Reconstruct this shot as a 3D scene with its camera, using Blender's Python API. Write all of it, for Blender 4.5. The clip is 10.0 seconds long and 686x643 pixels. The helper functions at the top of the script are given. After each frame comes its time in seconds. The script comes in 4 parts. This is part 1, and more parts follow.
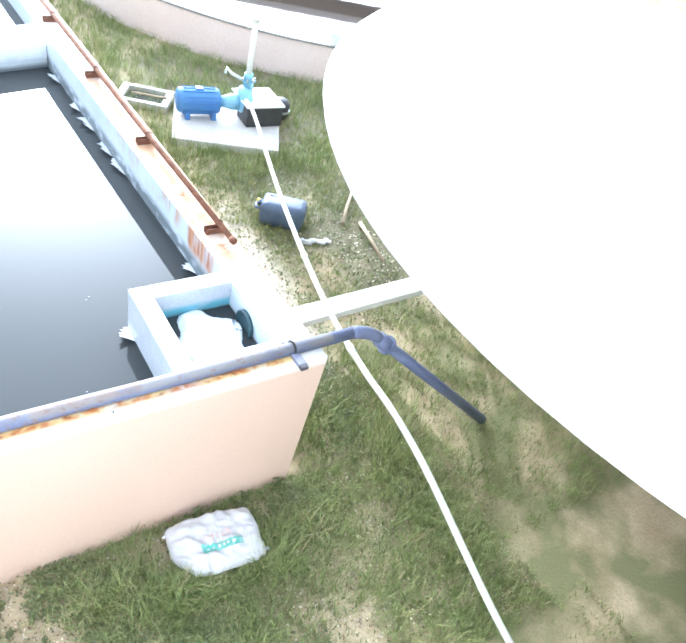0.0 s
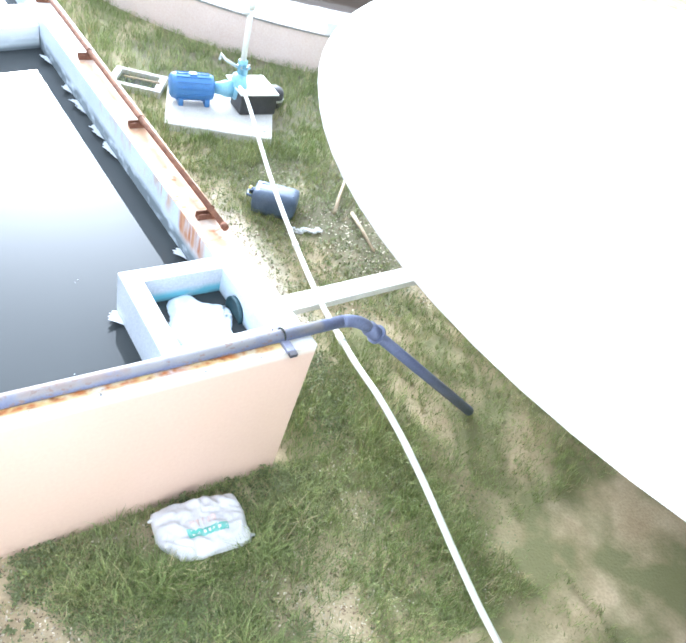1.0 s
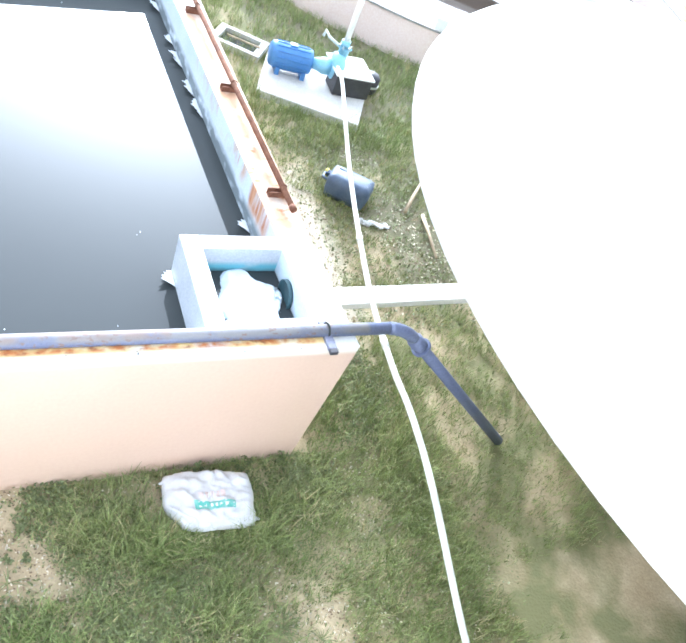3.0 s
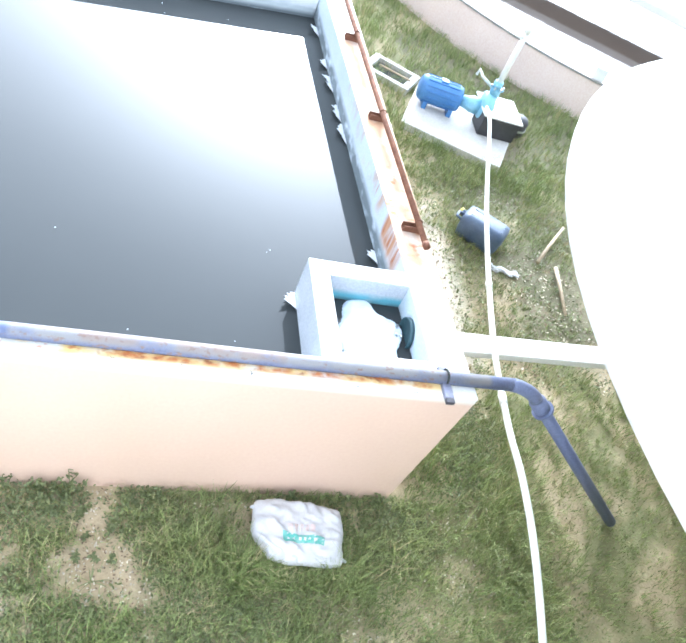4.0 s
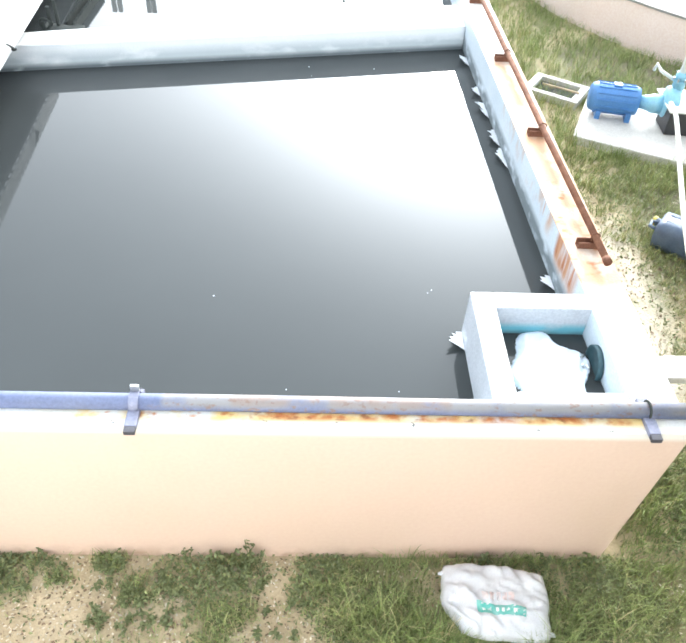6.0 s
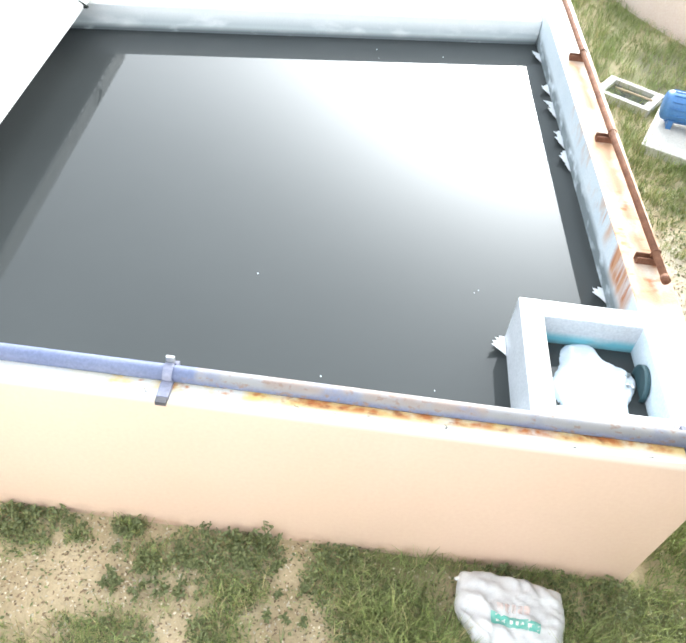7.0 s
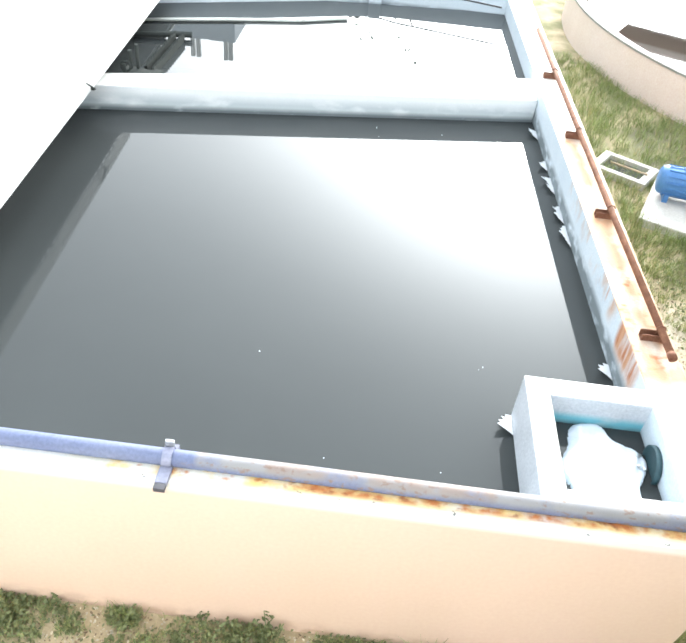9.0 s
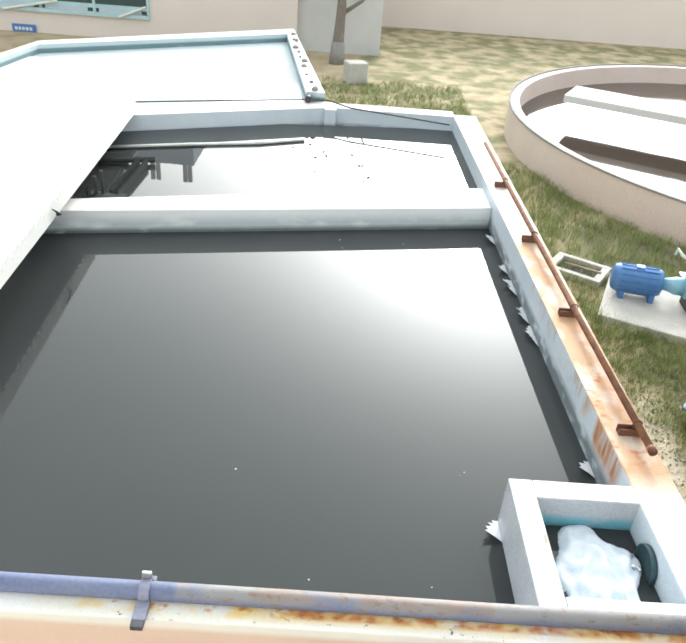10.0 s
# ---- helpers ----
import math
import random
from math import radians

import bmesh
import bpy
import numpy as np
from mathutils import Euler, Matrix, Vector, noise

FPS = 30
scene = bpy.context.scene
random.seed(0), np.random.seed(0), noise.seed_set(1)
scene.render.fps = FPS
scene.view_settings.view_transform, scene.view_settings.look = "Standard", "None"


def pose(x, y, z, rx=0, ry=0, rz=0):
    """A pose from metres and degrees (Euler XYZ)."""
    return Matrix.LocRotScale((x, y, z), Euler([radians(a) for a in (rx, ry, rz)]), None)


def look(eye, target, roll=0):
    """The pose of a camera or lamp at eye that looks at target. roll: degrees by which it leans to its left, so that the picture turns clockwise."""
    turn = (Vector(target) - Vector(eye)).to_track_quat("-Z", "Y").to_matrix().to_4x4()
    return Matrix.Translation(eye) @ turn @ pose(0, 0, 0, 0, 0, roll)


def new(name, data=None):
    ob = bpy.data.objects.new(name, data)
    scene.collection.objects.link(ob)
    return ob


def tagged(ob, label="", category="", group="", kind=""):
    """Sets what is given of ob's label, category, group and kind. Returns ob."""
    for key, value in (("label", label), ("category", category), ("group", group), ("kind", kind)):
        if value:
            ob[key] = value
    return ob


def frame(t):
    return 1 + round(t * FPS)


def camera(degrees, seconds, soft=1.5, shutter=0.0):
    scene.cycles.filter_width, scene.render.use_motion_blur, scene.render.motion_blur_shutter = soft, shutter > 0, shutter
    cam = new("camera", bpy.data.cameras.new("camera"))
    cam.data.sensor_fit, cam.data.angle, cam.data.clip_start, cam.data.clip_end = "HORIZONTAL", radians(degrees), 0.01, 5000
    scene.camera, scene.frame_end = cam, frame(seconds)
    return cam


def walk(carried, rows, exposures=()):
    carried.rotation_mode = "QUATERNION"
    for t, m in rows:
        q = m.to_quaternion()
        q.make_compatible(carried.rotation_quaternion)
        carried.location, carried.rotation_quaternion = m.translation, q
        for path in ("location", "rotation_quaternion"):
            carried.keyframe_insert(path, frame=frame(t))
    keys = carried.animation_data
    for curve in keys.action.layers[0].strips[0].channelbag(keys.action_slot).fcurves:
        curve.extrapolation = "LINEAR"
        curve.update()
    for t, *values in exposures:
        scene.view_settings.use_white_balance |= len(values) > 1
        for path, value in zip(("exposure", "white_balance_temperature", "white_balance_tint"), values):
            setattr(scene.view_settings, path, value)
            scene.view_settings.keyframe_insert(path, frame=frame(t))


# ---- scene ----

# ---- camera ----
cam = camera(50.87, 10.0, soft=2.0)
PATH = [
    (0, (-2.351, -2.752, 4.627), (-0.830, -1.004, 2.721), 14.86),
    (0.5, (-2.377, -2.760, 4.606), (-0.842, -1.010, 2.713), 15.74),
    (1, (-2.364, -2.768, 4.602), (-0.811, -1.063, 2.684), 16.92),
    (1.5, (-2.344, -2.657, 4.660), (-0.732, -1.047, 2.708), 19.83),
    (2, (-2.384, -2.686, 4.687), (-0.730, -1.129, 2.728), 22.69),
    (2.5, (-2.380, -2.680, 4.688), (-0.758, -1.112, 2.711), 25.17),
    (2.7, (-2.343, -2.673, 4.670), (-0.793, -1.045, 2.684), 25.82),
    (3.8, (-2.296, -2.481, 4.533), (-1.318, -0.555, 2.451), 26.43),
    (4, (-2.324, -2.449, 4.498), (-1.356, -0.511, 2.423), 26.44),
    (4.5, (-2.309, -2.367, 4.458), (-1.348, -0.370, 2.435), 26.15),
    (5, (-2.256, -2.372, 4.357), (-1.418, -0.277, 2.379), 18.38),
    (5.2, (-2.199, -2.388, 4.316), (-1.489, -0.254, 2.331), 13.5),
    (6.3, (-1.937, -2.193, 4.236), (-1.922, -0.059, 2.128), 2.90),
    (6.5, (-1.928, -2.188, 4.229), (-1.938, -0.065, 2.110), 3.30),
    (7, (-1.998, -2.164, 4.220), (-2.029, -0.066, 2.077), 6.65),
    (7.5, (-1.993, -2.083, 4.222), (-2.072, -0.026, 2.039), 7.78),
    (8, (-2.001, -2.107, 4.233), (-2.075, -0.041, 2.059), 8.91),
    (8.5, (-2.009, -2.079, 4.234), (-2.096, 0.038, 2.111), 7.93),
    (9, (-2.032, -2.072, 4.237), (-2.093, 0.211, 2.292), 6.00),
    (9.5, (-2.131, -2.089, 4.220), (-2.098, 0.374, 2.506), 6.13),
    (10, (-2.106, -2.045, 4.227), (-2.058, 0.508, 2.654), 4.57),
]
EXPOSURE = [(0, 1.98, 6000, 10), (2.7, 1.98, 6000, 10), (4, 1.95, 6000, 10), (5, 1.93, 6300, 10), (6.5, 1.83, 6800, 8), (9, 1.83, 6900, 8), (9.5, 1.83, 6900, 8), (10, 1.1, 7250, 8)]
walk(cam, [(t, look(eye, target, roll)) for t, eye, target, roll in PATH], EXPOSURE)

# ---- light ----
SUN_TURN, SUN_HEIGHT = radians(13), radians(21)
SUN_WAY = Vector((math.sin(SUN_TURN) * math.cos(SUN_HEIGHT), math.cos(SUN_TURN) * math.cos(SUN_HEIGHT), math.sin(SUN_HEIGHT)))
world = bpy.data.worlds.new("world")
scene.world = world
world.use_nodes = True
wn = world.node_tree.nodes
sky = wn.new("ShaderNodeTexSky")
sky.sky_type = "NISHITA"
sky.sun_disc = False
sky.sun_elevation = SUN_HEIGHT
sky.sun_rotation = SUN_TURN
sky.air_density, sky.dust_density, sky.ozone_density = 1.6, 10.0, 1.5
wn["Background"].inputs["Strength"].default_value = 0.15
haze = wn.new("ShaderNodeHueSaturation")  # a white hazy sky
haze.inputs["Saturation"].default_value = 0.25
world.node_tree.links.new(sky.outputs[0], haze.inputs["Color"])
tint = wn.new("ShaderNodeMixRGB")
tint.blend_type, tint.inputs[0].default_value, tint.inputs[2].default_value = "MULTIPLY", 1.0, (0.85, 0.975, 1.15, 1)
world.node_tree.links.new(haze.outputs[0], tint.inputs[1])
veil = wn.new("ShaderNodeMixRGB")  # even white veil of thin cloud
veil.blend_type, veil.inputs[0].default_value, veil.inputs[2].default_value = "ADD", 1.0, (2.3, 2.5, 2.75, 1)
world.node_tree.links.new(tint.outputs[0], veil.inputs[1])
world.node_tree.links.new(veil.outputs[0], wn["Background"].inputs["Color"])
sun_data = bpy.data.lights.new("sun", "SUN")
sun_data.energy, sun_data.angle, sun_data.color = 0.6, radians(10), (1.0, 0.95, 0.87)
sun = new("sun", sun_data)
sun.matrix_world = look((0, 20, 12), Vector((0, 20, 12)) - SUN_WAY)


# ---- materials ----
def material(name, color, rough=0.6, metal=0.0, second=None, scale=4.0, amount=0.5, bump=0.15, fine=60.0, spec=0.5, island=0.0, grit=0.3):
    """Principled material: two colours mixed by large noise, a finer grain, and a bump."""
    m = bpy.data.materials.new(name)
    m.use_nodes = True
    n, l = m.node_tree.nodes, m.node_tree.links
    b = n["Principled BSDF"]
    co = n.new("ShaderNodeTexCoord")
    big = n.new("ShaderNodeTexNoise")
    big.inputs["Scale"].default_value, big.inputs["Detail"].default_value = scale, 6
    small = n.new("ShaderNodeTexNoise")
    small.inputs["Scale"].default_value, small.inputs["Detail"].default_value = fine, 4
    l.new(co.outputs["Object"], big.inputs["Vector"]), l.new(co.outputs["Object"], small.inputs["Vector"])
    ramp = n.new("ShaderNodeMapRange")
    ramp.inputs[1].default_value, ramp.inputs[2].default_value = 0.35, 0.68
    l.new(big.outputs["Fac"], ramp.inputs[0])
    mul = n.new("ShaderNodeMath")
    mul.operation, mul.inputs[1].default_value = "MULTIPLY", amount
    l.new(ramp.outputs[0], mul.inputs[0])
    mix = n.new("ShaderNodeMixRGB")
    mix.inputs[1].default_value = (*color, 1)
    mix.inputs[2].default_value = (*(second or [c * 0.7 for c in color]), 1)
    l.new(mul.outputs[0], mix.inputs[0])
    grain = n.new("ShaderNodeMixRGB")
    grain.blend_type, grain.inputs[0].default_value = "OVERLAY", grit
    l.new(mix.outputs[0], grain.inputs[1]), l.new(small.outputs["Fac"], grain.inputs[2])
    last = grain
    if island:
        geo = n.new("ShaderNodeNewGeometry")
        hsv = n.new("ShaderNodeHueSaturation")
        mr = n.new("ShaderNodeMapRange")
        mr.inputs[3].default_value, mr.inputs[4].default_value = 1 - island, 1 + island
        l.new(geo.outputs["Random Per Island"], mr.inputs[0]), l.new(mr.outputs[0], hsv.inputs["Value"])
        l.new(grain.outputs[0], hsv.inputs["Color"])
        last = hsv
    l.new(last.outputs[0], b.inputs["Base Color"])
    b.inputs["Roughness"].default_value, b.inputs["Metallic"].default_value = rough, metal
    b.inputs["Specular IOR Level"].default_value = spec
    if bump:
        bp = n.new("ShaderNodeBump")
        bp.inputs["Strength"].default_value, bp.inputs["Distance"].default_value = bump, 0.01
        l.new(small.outputs["Fac"], bp.inputs["Height"]), l.new(bp.outputs[0], b.inputs["Normal"])
    return m


def stain_or_shade(m, color, lo, hi, strength=1.0, scale=(6, 6, 6), edge=0.06, low=0.42, high=0.6):
    """A stain or painted shade of its own shape over a material: noise patches inside the box lo..hi, metres."""
    n, l = m.node_tree.nodes, m.node_tree.links
    b = n["Principled BSDF"]
    old = b.inputs["Base Color"].links[0].from_socket
    co = n.new("ShaderNodeTexCoord")
    sep = n.new("ShaderNodeSeparateXYZ")
    l.new(co.outputs["Object"], sep.inputs[0])
    mp = n.new("ShaderNodeMapping")
    mp.inputs["Scale"].default_value = scale
    l.new(co.outputs["Object"], mp.inputs[0])
    tex = n.new("ShaderNodeTexNoise")
    tex.inputs["Scale"].default_value, tex.inputs["Detail"].default_value = 1.0, 5
    l.new(mp.outputs[0], tex.inputs["Vector"])
    mr = n.new("ShaderNodeMapRange")
    mr.inputs[1].default_value, mr.inputs[2].default_value, mr.inputs[4].default_value = low, high, strength
    l.new(tex.outputs["Fac"], mr.inputs[0])
    acc = mr.outputs[0]
    for i in range(3):
        for side, v in ((1, lo[i]), (-1, hi[i])):
            if v is None:
                continue
            r = n.new("ShaderNodeMapRange")
            a, z = (v, v + edge) if side > 0 else (v - edge, v)
            r.inputs[1].default_value, r.inputs[2].default_value = a, z
            r.inputs[3].default_value, r.inputs[4].default_value = (0, 1) if side > 0 else (1, 0)
            l.new(sep.outputs[i], r.inputs[0])
            mu = n.new("ShaderNodeMath")
            mu.operation = "MULTIPLY"
            l.new(acc, mu.inputs[0]), l.new(r.outputs[0], mu.inputs[1])
            acc = mu.outputs[0]
    mix = n.new("ShaderNodeMixRGB")
    mix.inputs[2].default_value = (*color, 1)
    l.new(acc, mix.inputs[0]), l.new(old, mix.inputs[1]), l.new(mix.outputs[0], b.inputs["Base Color"])
    return m


RUST, RUST_DARK, YELLOW = (0.52, 0.18, 0.055), (0.25, 0.06, 0.02), (0.75, 0.5, 0.14)
white_top = material("white_painted_concrete_top", (0.72, 0.71, 0.68), 0.75, second=(0.6, 0.59, 0.55), scale=3, bump=0.3)
stain_or_shade(white_top, (0.72, 0.62, 0.36), (-3.4, -0.03, 1.25), (-0.1, 0.2, None), 0.3, (3, 5, 5), 0.05, 0.3, 0.6)
stain_or_shade(white_top, YELLOW, (-3.2, 0.02, 1.25), (-2.3, 0.14, None), 0.75, (7, 11, 5), 0.04, 0.46, 0.6)
stain_or_shade(white_top, YELLOW, (-2.5, 0.015, 1.25), (-0.2, 0.15, None), 0.8, (6, 9, 5), 0.045, 0.28, 0.56)
stain_or_shade(white_top, RUST, (-2.3, 0.04, 1.25), (-0.3, 0.14, None), 1.0, (12, 15, 5), 0.03, 0.36, 0.56)
stain_or_shade(white_top, RUST, (-3.05, 0.045, 1.25), (-2.25, 0.12, None), 0.9, (12, 14, 5), 0.02, 0.56, 0.64)
stain_or_shade(white_top, RUST_DARK, (-2.3, 0.045, 1.25), (-0.35, 0.14, None), 0.75, (11, 16, 5), 0.02, 0.52, 0.6)
stain_or_shade(white_top, (0.1, 0.1, 0.1), (-3.0, -0.01, 1.25), (0, 0.06, None), 0.9, (28, 40, 5), 0.02, 0.66, 0.7)
peach = material("peach_painted_render", (0.66, 0.485, 0.385), 0.8, second=(0.62, 0.46, 0.355), scale=1.3, amount=0.6, bump=0.06, fine=40, grit=0.08)
stain_or_shade(peach, (0.45, 0.3, 0.22), (None, None, None), (None, None, 0.14), 0.7, (9, 9, 9), 0.1)
stain_or_shade(peach, (0.72, 0.7, 0.64), (None, None, 1.245), (None, None, None), 0.9, (2, 2, 30), 0.035, 0.0, 0.2)  # white top coat lapping over the edge
inner = material("pale_blue_tank_paint", (0.62, 0.68, 0.72), 0.6, second=(0.5, 0.58, 0.64), scale=2.5, bump=0.25)
stain_or_shade(inner, (0.52, 0.22, 0.07), (-0.7, 1.2, 1.06), (0, 1.8, None), 0.85, (3, 7, 1.5), 0.1, 0.4, 0.6)
stain_or_shade(inner, (0.42, 0.13, 0.03), (-0.7, 1.25, 1.12), (0, 1.72, None), 0.9, (3, 24, 3), 0.06, 0.45, 0.62)
stain_or_shade(inner, (0.52, 0.25, 0.1), (-0.7, 1.8, 1.12), (0, 3.6, None), 0.7, (3, 5, 2.5), 0.12, 0.5, 0.66)
stain_or_shade(inner, (0.5, 0.2, 0.07), (-0.7, 1.85, 1.18), (0, 2.7, None), 0.7, (3, 17, 2), 0.07, 0.56, 0.66)
stain_or_shade(inner, (0.16, 0.19, 0.2), (None, None, None), (None, None, 1.13), 0.95, (5, 5, 9), 0.07, 0.3, 0.5)
middle_paint = material("stained_white_tank_paint", (0.84, 0.85, 0.84), 0.6, second=(0.76, 0.79, 0.79), scale=3, bump=0.2)
stain_or_shade(middle_paint, (0.42, 0.48, 0.49), (None, None, None), (None, None, 1.17), 0.75, (3, 3, 7), 0.1, 0.25, 0.5)
stain_or_shade(middle_paint, (0.1, 0.12, 0.13), (None, None, None), (None, None, 1.04), 0.9, (4, 4, 9), 0.05, 0.2, 0.4)
right_top = material("rust_washed_white_paint", (0.72, 0.69, 0.64), 0.7, second=(0.62, 0.56, 0.48), scale=3, bump=0.3)
stain_or_shade(right_top, (0.46, 0.22, 0.085), (None, 0.9, None), (None, 4.6, None), 0.85, (6, 3, 6), 0.3, 0.2, 0.55)
stain_or_shade(right_top, (0.45, 0.14, 0.04), (None, 1.15, None), (None, 2.4, None), 0.9, (9, 14, 9), 0.2, 0.55, 0.68)
deck = material("white_walkway_concrete", (0.72, 0.71, 0.68), 0.8, second=(0.62, 0.61, 0.57), scale=2, bump=0.35)
stain_or_shade(deck, (0.6, 0.5, 0.28), (-6.4, None, None), (-5.8, None, None), 0.6, (5, 3, 5), 0.15, 0.4, 0.6)
turquoise = material("turquoise_basin_paint", (0.5, 0.6, 0.63), 0.6, second=(0.42, 0.52, 0.55), scale=1.5)
stain_or_shade(turquoise, (0.1, 0.19, 0.21), (None, None, None), (None, None, 1.395), 0.9, (0.8, 0.8, 5), 0.03, 0.2, 0.45)
dark_steel = material("dark_weathered_steel", (0.045, 0.05, 0.047), 0.9, 0.0, second=(0.065, 0.068, 0.062), scale=5, spec=0.05)
plate_white = material("weathered_painted_sheet", (0.66, 0.66, 0.64), 0.9, second=(0.6, 0.6, 0.58), scale=5, bump=0.0, spec=0.1, grit=0.05)
round_pink = material("pale_pink_tank_render", (0.76, 0.63, 0.57), 0.8, second=(0.68, 0.55, 0.48), scale=1.6, bump=0.1, fine=40)
bolt_steel = material("galvanised_steel", (0.6, 0.62, 0.62), 0.35, 0.8)
blue_paint = material("faded_blue_pipe_paint", (0.115, 0.14, 0.24), 0.6, second=(0.16, 0.18, 0.26), scale=3, bump=0.1)
stain_or_shade(blue_paint, (0.24, 0.23, 0.22), (-2.75, None, 0.0), (0.1, None, None), 0.9, (4, 7, 7), 0.03, 0.26, 0.5)
stain_or_shade(blue_paint, (0.23, 0.17, 0.14), (-2.4, None, 0.012), (-1.25, None, None), 0.85, (8, 12, 12), 0.03, 0.36, 0.55)
stain_or_shade(blue_paint, (0.2, 0.13, 0.1), (-2.85, None, None), (0, None, None), 0.85, (26, 40, 40), 0.2, 0.57, 0.66)
blue_bright = material("blue_enamel", (0.055, 0.19, 0.46), 0.45, second=(0.1, 0.25, 0.48), scale=5, bump=0.05)
blue_light = material("light_blue_enamel", (0.22, 0.48, 0.62), 0.45, second=(0.3, 0.5, 0.6), scale=8, bump=0.1)
rust_iron = material("rusted_iron", (0.16, 0.068, 0.04), 0.85, 0.2, second=(0.27, 0.125, 0.07), scale=14, amount=0.8, bump=0.5, fine=90)
pvc = material("weathered_white_pvc", (0.74, 0.75, 0.7), 0.5, second=(0.55, 0.58, 0.5), scale=4, bump=0.05)
concrete = material("pale_concrete", (0.55, 0.53, 0.49), 0.85, second=(0.4, 0.39, 0.36), scale=5, bump=0.5)
black_rubber = material("black_plastic", (0.03, 0.03, 0.035), 0.5, second=(0.06, 0.06, 0.06), scale=8)
can_blue = material("faded_dark_blue_plastic", (0.06, 0.095, 0.16), 0.45, second=(0.12, 0.17, 0.23), scale=6, bump=0.1)
sack_white = material("woven_white_plastic", (0.61, 0.62, 0.63), 0.55, second=(0.42, 0.42, 0.45), scale=7, bump=0.2, fine=200)
label_green = material("green_print", (0.1, 0.42, 0.35), 0.6, second=(0.25, 0.5, 0.45), scale=25, amount=0.9)
label_pink = material("faded_pink_print", (0.64, 0.5, 0.47), 0.6, second=(0.6, 0.58, 0.58), scale=20, amount=0.9)
white_print = material("white_print", (0.75, 0.78, 0.76), 0.6)
foam_mat = material("white_foam", (0.72, 0.77, 0.82), 0.8, second=(0.55, 0.64, 0.72), scale=8, bump=0.6, fine=30)
flake = material("peeling_white_paint", (0.74, 0.76, 0.78), 0.6, second=(0.6, 0.63, 0.66), scale=8)
soil = material("dry_sandy_soil", (0.5, 0.41, 0.27), 0.95, second=(0.36, 0.28, 0.17), scale=2.2, amount=0.9, bump=0.9, fine=45)
stain_or_shade(soil, (0.16, 0.17, 0.07), (-1.9, None, None), (None, None, None), 0.85, (1.6, 1.6, 1.6), 0.1, 0.42, 0.58)
stain_or_shade(soil, (0.56, 0.5, 0.4), (0.05, 1.2, None), (1.25, 3.9, None), 0.85, (2, 2, 2), 0.25, 0.34, 0.5)
# shade beneath the raised tank, put into the soil colour as a darker patch
stain_or_shade(soil, (0.13, 0.12, 0.07), (1.2, 1.4, None), (4.5, 8, None), 0.85, (1.5, 1.5, 1.5), 0.3, 0.3, 0.5)
grass_mat = material("grass_blade", (0.2, 0.26, 0.082), 0.6, second=(0.32, 0.36, 0.14), scale=1.2, amount=0.9, bump=0, island=0.45)
dry_grass = material("dry_grass_blade", (0.5, 0.42, 0.24), 0.7, second=(0.34, 0.33, 0.14), scale=3, amount=0.8, bump=0, island=0.35)
weed_leaf = material("weed_leaf", (0.11, 0.132, 0.05), 0.6, second=(0.16, 0.18, 0.07), scale=20, bump=0)
tree_leaf = material("tree_leaf", (0.05, 0.09, 0.03), 0.6, second=(0.1, 0.14, 0.05), scale=2, bump=0, island=0.3)
bark = material("grey_bark", (0.2, 0.17, 0.14), 0.9, second=(0.3, 0.27, 0.24), scale=8, bump=0.7)
beige = material("beige_building_render", (0.74, 0.66, 0.61), 0.85, second=(0.68, 0.6, 0.55), scale=0.8, bump=0.2)
grey_wall = material("grey_building_render", (0.62, 0.62, 0.61), 0.85, second=(0.42, 0.43, 0.42), scale=0.8, bump=0.2)
pale_blue = material("pale_blue_render", (0.5, 0.56, 0.64), 0.8, second=(0.45, 0.52, 0.6), scale=1)
teal_frame = material("teal_window_frame", (0.45, 0.65, 0.68), 0.5)
sign_blue = material("blue_sign_enamel", (0.08, 0.2, 0.5), 0.4)
stone = material("grey_stone", (0.3, 0.29, 0.27), 0.9, second=(0.18, 0.18, 0.16), scale=9, bump=0.6)
wood = material("weathered_stick_wood", (0.5, 0.4, 0.28), 0.85, second=(0.3, 0.22, 0.14), scale=12, bump=0.5)
# wet concrete with the shade under the walkway overhang put into its grey
shaded_wet_grey = material("shaded_wet_concrete", (0.3, 0.3, 0.3), 0.8, second=(0.22, 0.225, 0.22), scale=4, bump=0.4, spec=0.2)
dark_hole = material("dark_pit_concrete", (0.07, 0.075, 0.07), 0.9, second=(0.1, 0.1, 0.09), scale=8, bump=0.4, spec=0.1)


def water_material(name, color, rough=0.01, wave=0.02):
    m = material(name, color, rough, second=[c * 1.25 for c in color], scale=0.5, bump=0, grit=0.0)
    n, l = m.node_tree.nodes, m.node_tree.links
    b = n["Principled BSDF"]
    b.inputs["IOR"].default_value = 1.333
    co, tex, bp = n.new("ShaderNodeTexCoord"), n.new("ShaderNodeTexNoise"), n.new("ShaderNodeBump")
    tex.inputs["Scale"].default_value = 6
    bp.inputs["Strength"].default_value, bp.inputs["Distance"].default_value = wave, 0.005
    l.new(co.outputs["Object"], tex.inputs["Vector"]), l.new(tex.outputs["Fac"], bp.inputs["Height"]), l.new(bp.outputs[0], b.inputs["Normal"])
    return m


water_dark = water_material("dark_still_water", (0.038, 0.042, 0.042))
water_brown = water_material("brown_water", (0.06, 0.045, 0.035), 0.05, 0.1)
water_turq = water_material("turquoise_water", (0.6, 0.66, 0.66), 0.08, 0.1)
glass = material("teal_window_glass", (0.03, 0.07, 0.08), 0.05, bump=0, spec=0.8)


